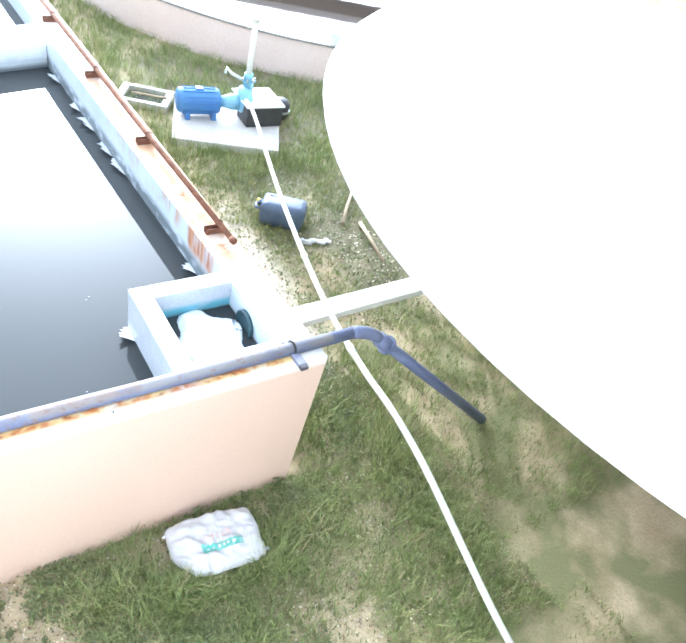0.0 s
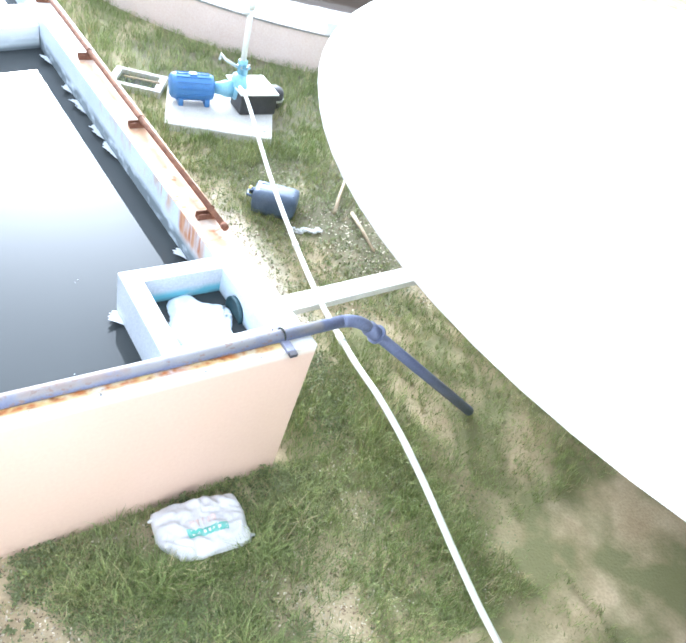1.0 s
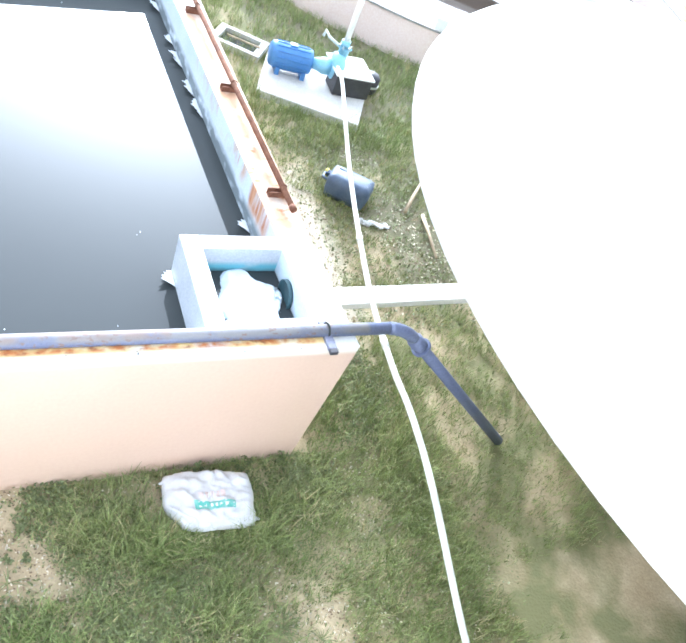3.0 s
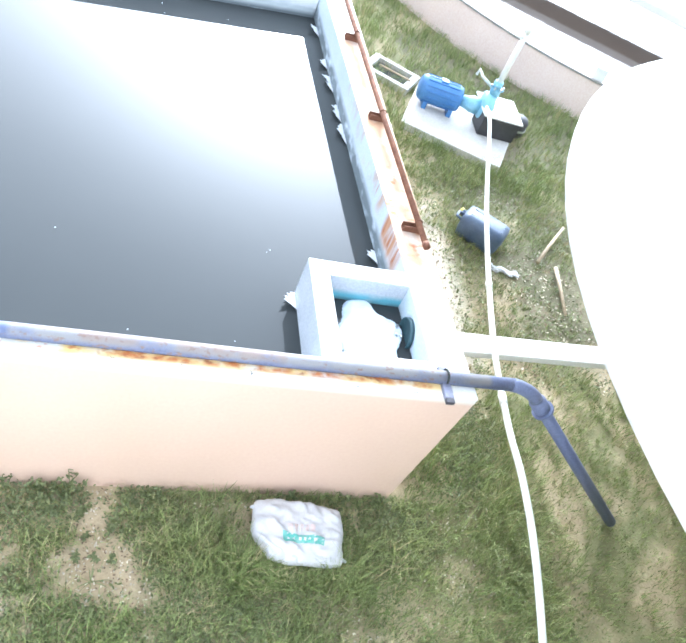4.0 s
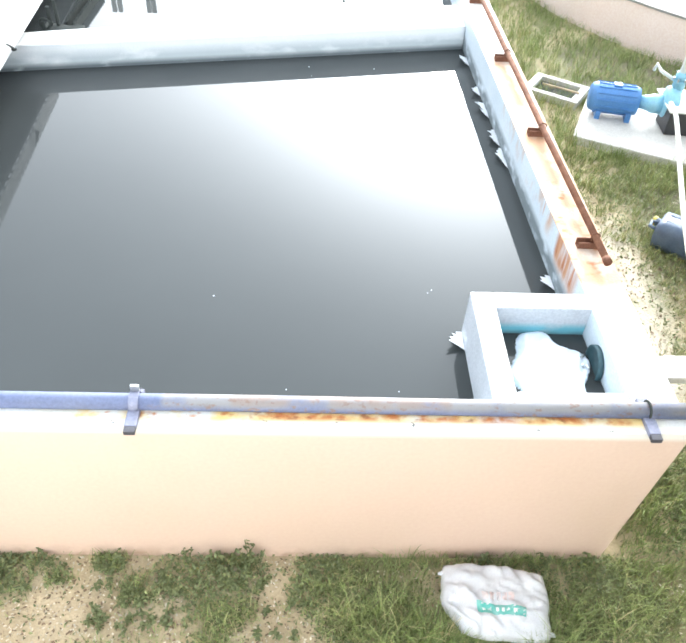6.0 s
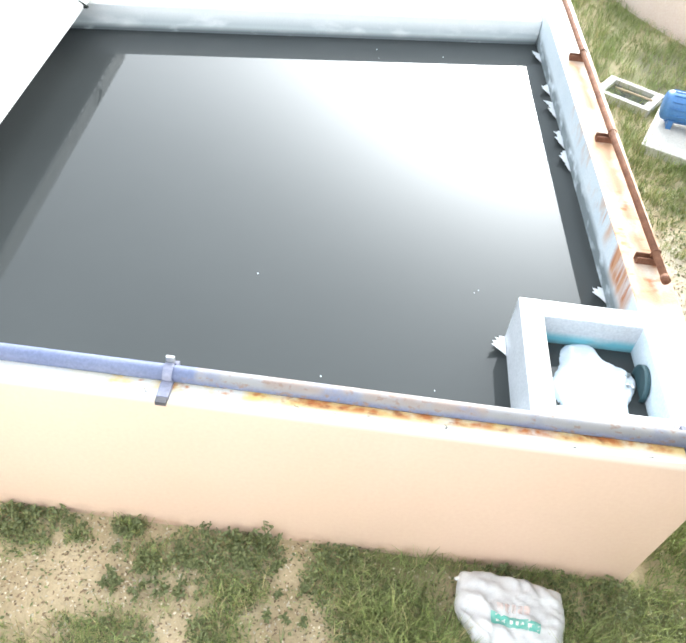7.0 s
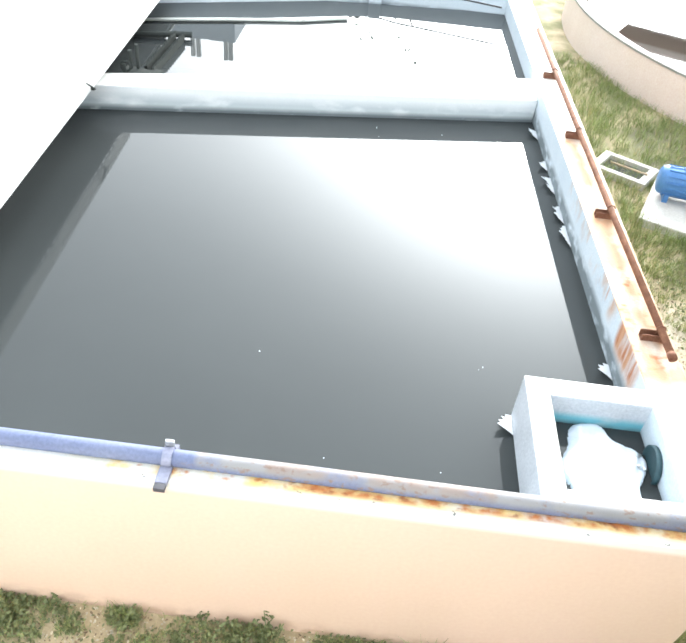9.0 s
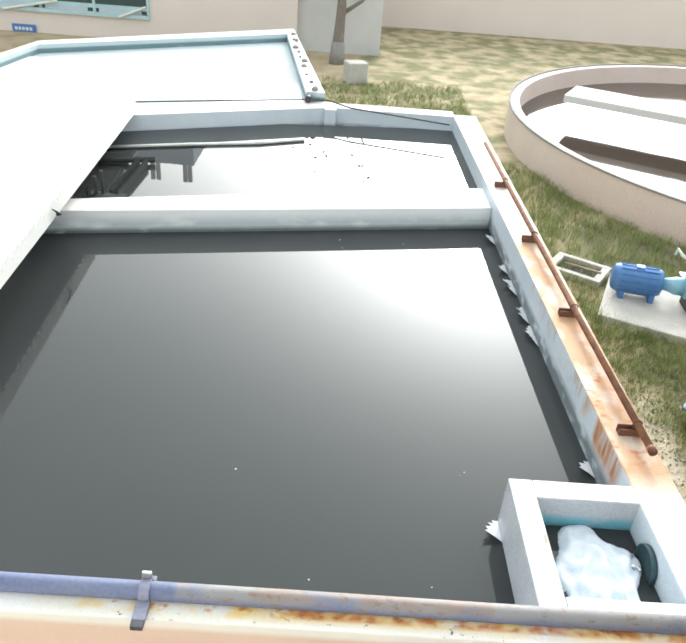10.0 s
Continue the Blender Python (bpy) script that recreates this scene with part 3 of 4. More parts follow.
def build_rust_pipe():
    root = empty("rusty_pipe", 0, 0, 0)
    bm = tube(bmesh.new(), [(-0.115, 1.3, 1.40), (-0.165, 3, 1.395), (-0.225, 5.3, 1.40), (-0.27, 7.2, 1.4)], 0.024, 14)
    part("run", bm, rust_iron, root, smooth=True)
    part("pipe_end", tube(bmesh.new(), [(-0.1145, 1.285, 1.40), (-0.1155, 1.33, 1.40)], 0.028, 14), rust_iron, root, smooth=True)
    tagged(root, "thin rusted iron pipe on brackets along the wall", "pipe")
    for y in (1.555, 3.01, 4.40, 5.85):
        root = empty("rusty_bracket", -0.115 - 0.027 * (y - 1.3), y, TOP)
        bm = bmesh.new()
        block(bm, -0.11, 0.04, -0.03, 0.03, 0.0, 0.006)
        block(bm, -0.11, 0.04, -0.03, -0.024, 0.006, 0.05)
        block(bm, -0.11, 0.04, 0.024, 0.03, 0.006, 0.05)
        part("angle_iron", bm, rust_iron, root)
        ring = [(0.03 * math.cos(radians(a)), 0.0, 0.078 + 0.03 * math.sin(radians(a))) for a in range(-40, 221, 26)]
        part("hook_bolt", tube(bmesh.new(), [(0.028, 0, 0.0)] + ring + [(-0.028, 0, 0.0)], 0.005, 8), rust_iron, root)
        tagged(root, "rusted angle bracket holding the thin pipe", "pipe bracket", "brackets of the rusty pipe")


def build_flakes():
    """Curled paint flakes at the waterline."""
    rnd = random.Random(8)
    spots = [(x_right(y) - 0.004, y, 90) for y in (1.56, 3.12, 3.25, 3.5, 3.6, 3.98, 4.1, 4.43, 5.1)] + [(-1.019, 0.97, 90)]
    for i, (x, y, rz) in enumerate(spots):
        bm = bmesh.new()
        w, d = rnd.uniform(0.06, 0.12), rnd.uniform(0.06, 0.12)
        pts, n = [(-w, 0)], rnd.randint(6, 9)
        peak = rnd.randint(2, n - 2)
        for k in range(1, n):
            hump = 1 - abs(k - peak) / max(peak, n - peak)
            pts.append((-w + 2 * w * k / n + rnd.uniform(-0.006, 0.006), d * (0.25 + 0.75 * hump) * (rnd.uniform(0.55, 0.75) if k % 2 else rnd.uniform(0.9, 1.1))))
        pts.append((w, 0))
        lo = [bm.verts.new((a, b, 0.012 + b * 0.5)) for a, b in pts]
        hi = [bm.verts.new((a, b, 0.016 + b * 0.5)) for a, b in pts]
        bm.faces.new(lo[::-1]), bm.faces.new(hi)
        for k in range(len(pts)):
            j = (k + 1) % len(pts)
            bm.faces.new((lo[k], lo[j], hi[j], hi[k]))
        ob = finish("paint_flake", bm, flake)
        ob.matrix_basis = pose(x, y, WATER, 0, 0, rz)
        tagged(ob, "curled flake of white paint peeling at the waterline", "paint flake", "peeling flakes")
    for i, (x, y) in enumerate(((-1.2, 1.44), (-1.17, 1.47), (-2.65, 1.36), (-1.46, 0.55), (-2.13, 0.55), (-2.08, 4.87), (-2.05, 4.68), (-1.41, 4.88))):
        bm = bmesh.new()
        bmesh.ops.create_icosphere(bm, subdivisions=2, radius=0.003 + 0.0012 * (i % 3))
        for v in bm.verts:
            v.co *= 1 + 0.4 * noise.noise(v.co * 60 + Vector((i, 0, 0)))
            v.co.z *= 0.5
        ob = finish("foam_speck", bm, foam_mat, smooth=True)
        ob.location = (x, y, WATER + 0.001)
        tagged(ob, "white speck of foam floating on the dark water", "foam speck", "floating specks")


# ---- yard on the right ----
def build_sack():
    root = empty("sack", -0.865, -0.34, 0.0, -6)
    bm = bmesh.new()
    nx, ny = 44, 30
    L, Wd, T = 0.325, 0.225, 0.085
    def surf(u, v, s):
        e = (max(0.0, 1 - abs(u) ** 5) * max(0.0, 1 - abs(v) ** 4)) ** 0.5
        pin = 1 - 0.04 * (abs(v) ** 2) * (abs(u) > 0.8)
        wr = 0.02 * noise.noise(Vector((u * 3, v * 3, s))) + 0.05 * abs(noise.noise(Vector((u * 3 + v * 2, v * 2.5, s + 4)))) - 0.03 * abs(noise.noise(Vector((u * 7 - v * 4, v * 5 + u * 3, 2)))) + 0.012 * math.sin(9 * u + 5 * noise.noise(Vector((u * 2, v * 2, 8)))) * abs(v)
        x = L * u * (1 - 0.07 * v * v) + 0.02 * noise.noise(Vector((u * 2, v * 2, 9)))
        if u < 0:
            x += 0.10 * max(0, -v) * -u * 1.0
        y = Wd * v * (1 - 0.05 * u * u) * pin + 0.015 * noise.noise(Vector((u * 2, v * 2, 19)))
        z = 0.10 + s * (T * e * (0.9 + 0.2 * noise.noise(Vector((u * 1.5, v * 1.5, 5))))) + (wr * e if s > 0 else 0)
        return x, y, max(z, 0.005)
    for s in (1, -1):
        g = [[bm.verts.new(surf(-1 + 2 * i / nx, -1 + 2 * j / ny, s)) for j in range(ny + 1)] for i in range(nx + 1)]
        for i in range(nx):
            for j in range(ny):
                bm.faces.new((g[i][j], g[i + 1][j], g[i + 1][j + 1], g[i][j + 1]))
    bmesh.ops.remove_doubles(bm, verts=bm.verts, dist=0.001)
    part("bag", bm, sack_white, root, smooth=True)
    def patch(name, u0, u1, v0, v1, mat, lift, parent):
        bm = bmesh.new()
        n, k = 14, 4
        g = []
        for i in range(n + 1):
            row = []
            for j in range(k + 1):
                x, y, z = surf(u0 + (u1 - u0) * i / n, v0 + (v1 - v0) * j / k, 1)
                row.append(bm.verts.new((x, y, z + lift)))
            g.append(row)
        for i in range(n):
            for j in range(k):
                bm.faces.new((g[i][j], g[i + 1][j], g[i + 1][j + 1], g[i][j + 1]))
        return part(name, bm, mat, parent, smooth=True)
    band = patch("printed_band", -0.42, 0.5, -0.46, -0.18, label_green, 0.003, root)
    for i, u in enumerate((-0.32, -0.17, -0.05, 0.07, 0.17, 0.3)):
        patch("print_bar", u, u + 0.06, -0.37, -0.27, white_print, 0.005, band)
    for u in (-0.30, -0.16, -0.02, 0.12, 0.24):
        patch("faded_print", u, u + 0.1, -0.08, 0.14, label_pink, 0.0025, root)
    for u, v in ((-0.98, 0.75), (0.98, -0.75)):
        x, y, z = surf(u * 0.98, v, 1)
        bm = bmesh.new()
        bmesh.ops.create_cone(bm, cap_ends=True, segments=7, radius1=0.03, radius2=0.008, depth=0.07, matrix=pose(x, y, 0.10, 0, 90 if u > 0 else -90, 20 * v))
        part("ear", bm, sack_white, root)
    tagged(root, "full white woven plastic sack with a green printed band on grass", "sack")


def build_pump():
    # slab
    bm = prism(bmesh.new(), [(0.97, 5.2), (2.22, 4.62), (2.98, 6.05), (1.45, 6.3)], -0.1, 0.11, 0.02)
    tagged(finish("pump_slab", bm, concrete), "pale concrete slab under the pump, grass growing over it", "concrete slab")
    root = empty("pump_set", 1.9, 5.66, 0.05, -12)
    bm = bmesh.new()
    prof = [(0, -0.29), (0.13, -0.29), (0.155, -0.27), (0.168, -0.23), (0.168, 0.23), (0.155, 0.27), (0, 0.28)]
    lathe(bm, prof, 32, pose(-0.36, 0, 0.27, 0, 90, 0))
    body = part("motor", bm, blue_bright, root, "bright blue electric motor", True)
    for k in range(14):
        a = radians(360 * k / 14)
        bm = block(bmesh.new(), -0.58, -0.14, -0.004, 0.004, 0.16, 0.18, 0, None)
        bmesh.ops.transform(bm, matrix=pose(0, 0, 0.27, math.degrees(a), 0, 0), verts=bm.verts)
        part("cooling_fin", bm, blue_bright, body)
    bm = block(bmesh.new(), -0.41, -0.31, -0.05, 0.05, 0.42, 0.455, 0.01)
    part("terminal_box", bm, blue_bright, body)
    for x in (-0.55, -0.2):
        part("foot", block(bmesh.new(), x, x + 0.06, -0.16, 0.16, 0.055, 0.16, 0.006), blue_bright, root)
    bm = bmesh.new()
    lathe(bm, [(0, -0.16), (0.07, -0.16), (0.09, -0.05), (0.11, 0.0), (0.11, 0.1), (0, 0.1)], 24, pose(0.08, 0, 0.27, 0, 90, 0))
    part("coupling_housing", bm, blue_light, root, "light blue coupling housing", True)
    bm = bmesh.new()
    lathe(bm, [(0, -0.09), (0.12, -0.09), (0.19, -0.06), (0.2, 0), (0.19, 0.06), (0.12, 0.09), (0, 0.09)], 28, pose(0.27, 0, 0.3, 0, 90, 0))
    vol = part("volute", bm, blue_light, root, "light blue pump volute", True)
    bm = tube(bmesh.new(), [(0.3, 0.02, 0.42), (0.3, 0.02, 0.56), (0.3, 0.02, 0.58)], 0.085, 20, [0.07, 0.07, 0.1])
    part("discharge_flange", bm, blue_light, vol, smooth=True)
    for k in range(6):
        a = radians(60 * k)
        bm = tube(bmesh.new(), [(0.3 + 0.08 * math.cos(a), 0.02 + 0.08 * math.sin(a), 0.57), (0.3 + 0.08 * math.cos(a), 0.02 + 0.08 * math.sin(a), 0.61)], 0.012, 6)
        part("flange_bolt", bm, bolt_steel, vol)
    bm = tube(bmesh.new(), [(0.24, 0.05, 0.56), (0.08, 0.12, 0.62), (0.02, 0.15, 0.68), (0.01, 0.16, 0.60)], 0.02, 10)
    part("priming_pipe", bm, pvc, root, "small white priming pipe", True)
    tagged(root, "blue electric motor driving a light blue water pump", "pump")
    # riser
    root = empty("riser_pipe", 2.19, 5.62, 0.64)
    part("tube", tube(bmesh.new(), [(0, 0, -0.06), (0.01, 0.01, 0.4), (0.02, 0.01, 0.78)], 0.038, 16), pvc, root, smooth=True)
    part("cap", tube(bmesh.new(), [(0.02, 0.01, 0.76), (0.02, 0.01, 0.86)], 0.048, 16), pvc, root, smooth=True)
    part("tap", tube(bmesh.new(), [(0.02, 0.01, 0.7), (-0.1, -0.01, 0.71)], 0.018, 10), pvc, root, smooth=True)
    part("collar", tube(bmesh.new(), [(0, 0, -0.02), (0, 0, 0.08)], 0.06, 16), blue_light, root, "light blue collar", True)
    tagged(root, "upright white plastic riser pipe on the pump", "pipe")
    # dark cabinet beside the pump
    root = empty("control_box", 2.34, 5.42, 0.115, -4)
    bm = block(bmesh.new(), -0.27, 0.25, -0.16, 0.2, 0.0, 0.27, 0.015)
    part("case", bm, black_rubber, root)
    bm = block(bmesh.new(), -0.29, 0.27, -0.17, 0.42, 0.272, 0.295, 0.008)
    part("cover", bm, pvc, root, "pale cover board")
    tagged(root, "dark box with a pale cover beside the pump", "box")
    root = empty("suction_strainer", 2.75, 5.62, 0.05)
    bm = bmesh.new()
    lathe(bm, [(0, 0.0), (0.11, 0.0), (0.13, 0.04), (0.13, 0.22), (0.09, 0.27), (0, 0.28)], 20)
    part("drum", bm, black_rubber, root, smooth=True)
    part("band", lathe(bmesh.new(), [(0.132, 0.1), (0.138, 0.1), (0.138, 0.13), (0.132, 0.13), (0.132, 0.1)], 20), bolt_steel, root)
    tagged(root, "round dark strainer beside the pump slab", "strainer")


def build_hatch():
    root = empty("hatch", 1.08, 6.46, 0.0, -33)
    for name, a, b, c, d in (("kerb", -0.36, 0.36, -0.27, -0.19), ("kerb", -0.36, 0.36, 0.19, 0.27), ("kerb", -0.36, -0.26, -0.188, 0.188), ("kerb", 0.26, 0.36, -0.188, 0.188)):
        part(name, block(bmesh.new(), a, b, c, d, -0.1, 0.09, 0.012), concrete, root)
    # shallow floor; the darkness of an open pit is put into its colour
    part("pit_floor", block(bmesh.new(), -0.262, 0.262, -0.192, 0.192, -0.1, 0.03), dark_hole, root, "shallow floor coloured dark like a deep pit")
    bm = tube(bmesh.new(), [(-0.2, 0.05, 0.06), (0.3, -0.02, 0.105)], 0.014, 8)
    part("stick", bm, wood, root)
    tagged(root, "open concrete inspection hatch in the grass", "hatch")


def build_can():
    root = empty("jerrycan", 1.55, 3.22, 0.0, -40)
    bm = block(bmesh.new(), -0.27, 0.25, -0.17, 0.17, 0.01, 0.31, 0.09)
    for v in bm.verts:
        v.co += 0.012 * Vector((noise.noise(v.co * 5), noise.noise(v.co * 5 + Vector((3, 0, 0))), noise.noise(v.co * 5 + Vector((0, 5, 0)))))
    part("body", bm, can_blue, root, smooth=True)
    for y in (-0.06, 0.06):
        part("rib", block(bmesh.new(), -0.2, 0.2, y - 0.012, y + 0.012, 0.298, 0.31, 0.004), can_blue, root)
    part("neck", tube(bmesh.new(), [(-0.26, 0.08, 0.16), (-0.31, 0.09, 0.16)], 0.04, 14), can_blue, root)
    part("cap", tube(bmesh.new(), [(-0.31, 0.09, 0.16), (-0.34, 0.095, 0.16)], 0.045, 14), yellow_plastic, root, "yellow cap")
    part("handle", tube(bmesh.new(), [(-0.26, -0.1, 0.2), (-0.32, -0.09, 0.2), (-0.33, 0.0, 0.2), (-0.27, 0.02, 0.2)], 0.017, 10), can_blue, root, smooth=True)
    tagged(root, "faded dark blue plastic jerrycan lying on its side", "jerrycan")
    rnd = random.Random(4)
    for i in range(6):
        bm = bmesh.new()
        bmesh.ops.create_icosphere(bm, subdivisions=2, radius=0.045)
        for v in bm.verts:
            v.co *= 1 + 0.7 * noise.noise(v.co * 25 + Vector((i * 7, 0, 0)))
            v.co.z *= 0.5
        ob = finish("plastic_scrap", bm, sack_white)
        ob.location = (1.6 + 0.055 * i, 2.83 - 0.015 * i + rnd.uniform(-0.04, 0.04), 0.03)
        tagged(ob, "crumpled white plastic scrap on the ground", "plastic scrap", "white scraps")
    for a, b in (((2.25, 3.0, 0.04), (2.8, 3.64, 0.1)), ((2.47, 2.95, 0.04), (2.3, 2.2, 0.06))):
        a, b = Vector(a), Vector(b)
        ob = finish("stick", tube(bmesh.new(), [a - a, (b - a) * 0.4 + Vector((0.01, 0.02, 0)), b - a], 0.02, 8, [0.024, 0.02, 0.015]), wood, smooth=True)
        ob.location = a
        tagged(ob, "weathered bamboo stick lying on bare soil", "stick", "sticks")


def build_hose():
    root = empty("hose", 0, 0, 0)
    pts = [Vector(p) for p in ((2.02, 5.3, 0.50), (1.89, 4.8, 0.55), (1.25, 2.88, 0.63), (0.655, 1.06, 0.86), (0.46, 0.15, 0.94), (0.42, -0.35, 0.95), (0.36, -0.9, 0.9), (0.42, -1.8, 0.45), (0.6, -2.5, 0.04))]
    fine = []
    for i in range(len(pts) - 1):
        p0, p1, p2, p3 = pts[max(i - 1, 0)], pts[i], pts[i + 1], pts[min(i + 2, len(pts) - 1)]
        for k in range(8):
            t = k / 8
            fine.append(0.5 * (2 * p1 + (p2 - p0) * t + (2 * p0 - 5 * p1 + 4 * p2 - p3) * t * t + (3 * p1 - p0 - 3 * p2 + p3) * t ** 3))
    fine.append(pts[-1])
    part("tube", tube(bmesh.new(), fine, 0.024, 12), pvc, root, smooth=True)
    for k in (12, 21, 30):
        d = (fine[k + 1] - fine[k]).normalized()
        part("joint", tube(bmesh.new(), [fine[k] - 0.05 * d, fine[k] + 0.05 * d], 0.029, 12), pvc, root, smooth=True)
    tagged(root, "long white plastic hose strung from the pump", "hose")
    # white launder beam
    bm = prism(bmesh.new(), [(-0.01, 0.86), (4.2, 1.0), (4.2, 1.2), (-0.02, 1.06)], 0.715, 0.78, 0.012)
    structure("launder", bm, beam_white, "white painted concrete launder running from the tank wall", "launder")


def build_round_tanks():
    # open clarifier far off
    c, R, h = (6.91, 11.75), 5.83, 0.62
    root = empty("round_tank", c[0], c[1], 0)
    bm = bmesh.new()
    lathe(bm, [(R - 0.2, -0.2), (R, -0.2), (R, h - 0.01), (R - 0.012, h), (R - 0.188, h), (R - 0.2, h - 0.01), (R - 0.2, -0.2)], 128)
    part("tank_wall", bm, round_pink, root, smooth=False)
    bm = bmesh.new()
    lathe(bm, [(0, 0.22), (R - 0.19, 0.22)], 96)
    part("tank_water", bm, water_brown, root, "brown water")
    bm = bmesh.new()
    lathe(bm, [(R - 0.02, h + 0.002), (R + 0.02, h + 0.002), (R + 0.02, h + 0.03), (R - 0.02, h + 0.03), (R - 0.02, h + 0.002)], 128)
    part("rim_pipe", bm, stone, root, "grey pipe along the rim")
    for a in (-118, -95):
        bm = block(bmesh.new(), -0.09, 0.09, -0.05, 0.12, h - 0.02, h + 0.2, 0.01, pose((R - 0.1) * math.cos(radians(a)), (R - 0.1) * math.sin(radians(a)), 0, 0, 0, a + 90))
        part("rim_block", bm, pvc, root)
    bm = block(bmesh.new(), -5.5, 5.5, -0.5, 0.5, h + 0.05, h + 0.2, 0.02, pose(0.4, -1.2, 0, 0, 0, -28))
    part("bridge", bm, deck, root, "white concrete footbridge")
    tagged(root, "round open concrete tank with peach walls and brown water", "tank")
    # white raised tank
    R, z = 4.95, 2.4
    root = empty("raised_tank", 5.02, -0.76, 0)
    bm = bmesh.new()
    lathe(bm, [(0, z + 0.25), (1.5, z + 0.22), (3.4, z + 0.13), (R - 0.25, z + 0.03), (R - 0.05, z), (R, z - 0.05), (R - 0.02, z - 0.12), (3.2, 1.25), (1.6, 0.62), (1.3, 0.5), (0, 0.5)], 96)
    part("bowl", bm, bowl_white, root, smooth=True)
    bm = bmesh.new()
    lathe(bm, [(0, -0.1), (1.6, -0.1), (1.6, 0.02), (1.3, 0.06), (1.25, 0.7), (0, 0.7)], 48)
    part("pedestal", bm, concrete, root, "concrete pedestal")
    tagged(root, "broad white covered tank with a conical bottom on a pedestal", "tank")


# ---- background ----
def build_building():
    root = empty("building", -8.5, 18.8, 0)
    part("wall", block(bmesh.new(), -8, 4.9, 0, 6, -0.2, 3.3), beige, root)
    part("end_wall", block(bmesh.new(), 4.903, 7.2, 0.3, 6, -0.2, 3.1), grey_wall, root, "grey end wall")
    part("roof", block(bmesh.new(), -8.3, 7.4, -0.35, 6.3, 3.32, 3.5, 0.02), grey_wall, root)
    part("upper_storey", block(bmesh.new(), -8, 1.85, 0.4, 5.6, 3.503, 5.85), pale_blue, root, "pale blue upper storey")
    for x in (0.55, 0.72, 1.55, 1.7):
        part("post", block(bmesh.new(), x - 0.06, x + 0.06, 0.45, 0.57, 5.852, 6.42), grey_wall, root)
    z0, z1 = 0.56, 2.3
    win = part("window", block(bmesh.new(), -6.4, 0.92, -0.1, 0.01, z0, z0 + 0.1), teal_frame, root, "wide teal framed window")
    part("frame", block(bmesh.new(), -6.4, 0.92, -0.06, 0.01, z1, z1 + 0.1), teal_frame, win)
    for i in range(6):
        x = -6.4 + i * 1.45
        part("mullion", block(bmesh.new(), x, x + 0.07, -0.055, 0.012, z0 + 0.102, z1 - 0.002), teal_frame, win)
        if i < 5:
            part("pane", block(bmesh.new(), x + 0.072, x + 1.448, -0.03, -0.015, z0 + 0.102, z1 - 0.002), glass, win)
            part("rail", block(bmesh.new(), x + 0.072, x + 1.448, -0.05, -0.031, z0 + 0.2, z0 + 0.3), teal_frame, win)
            part("panel", block(bmesh.new(), x + 0.16, x + 1.3, -0.048, -0.031, z0 + 0.103, z0 + 0.198), pale_blue, win)
    for x0, x1 in ((-3.0, -1.5), (0.1, 0.85)):
        part("brace", tube(bmesh.new(), [(x0, -0.13, z0 + 0.02), (x1, -0.13, z0 + 0.32)], 0.035, 8), pvc, win, "white diagonal pipe")
    tagged(root, "beige rendered building with a wide teal window", "building")
    root = empty("wall_sign", -11.05, 18.77, 0.09)
    part("plate", block(bmesh.new(), -0.32, 0.32, -0.02, 0.02, -0.11, 0.11, 0.004), sign_blue, root)
    for i in range(5):
        part("sign_bar", block(bmesh.new(), -0.25 + i * 0.1, -0.18 + i * 0.1, -0.024, -0.0205, -0.04, 0.04), white_print, root)
    tagged(root, "small blue enamel sign on the beige wall", "sign")
    # low boundary wall to the right and behind
    bm = block(bmesh.new(), -1.2, 40, 24, 24.3, -0.2, 2.2)
    structure("wall_boundary", bm, beige, "plain boundary wall of the yard", "wall")


def build_tree():
    rnd = random.Random(11)
    root = empty("tree", -2.44, 17.8, 0)
    bm = bmesh.new()
    tube(bm, [(0, 0, -0.1), (0.0, 0.02, 0.5), (0.04, 0.0, 1.4), (0.02, 0.05, 2.4), (0.1, 0.0, 3.6)], 0.1, 12, [0.2, 0.15, 0.12, 0.1, 0.06])
    part("trunk", bm, bark, root, smooth=True)
    part("trunk_base", tube(bmesh.new(), [(0, 0, -0.05), (0, 0, 0.55)], 0.17, 12, [0.22, 0.17]), stone, root, "grey painted foot of the trunk", True)
    tips = []
    for k in range(6):
        a, z = k * 1.1, 1.2 + 0.35 * k
        d = Vector((math.cos(a), math.sin(a), 0.7))
        pts = [Vector((0.03, 0.02, z)), Vector((0.03, 0.02, z)) + 0.5 * d, Vector((0.03, 0.02, z)) + 1.2 * d + Vector((0, 0, 0.3))]
        part("limb", tube(bmesh.new(), pts, 0.05, 8, [0.06, 0.045, 0.02]), bark, root, smooth=True)
        tips += pts[1:]
    bm = bmesh.new()
    for i in range(120):
        t = rnd.choice(tips) + Vector((rnd.gauss(0, 0.35), rnd.gauss(0, 0.35), rnd.gauss(0.5, 0.35)))
        m = Matrix.Translation(t) @ Euler((rnd.uniform(0, 3), rnd.uniform(0, 3), rnd.uniform(0, 6))).to_matrix().to_4x4()
        bm.faces.new([bm.verts.new(m @ Vector(q)) for q in ((-0.03, 0, 0), (0, 0.09, 0.01), (0.03, 0, 0), (0, -0.06, 0))])
    ob = part("crown", bm, tree_leaf, root)
    tagged(root, "small tree with a grey trunk and thin crown by the building", "tree")
    bm = block(bmesh.new(), -0.25, 0.25, -0.2, 0.2, 0, 0.5, 0.03)
    ob = finish("concrete_block", bm, concrete)
    ob.matrix_basis = pose(-1.95, 15.8, 0, 0, 0, 20)
    tagged(ob, "pale concrete block standing on the grass", "block")


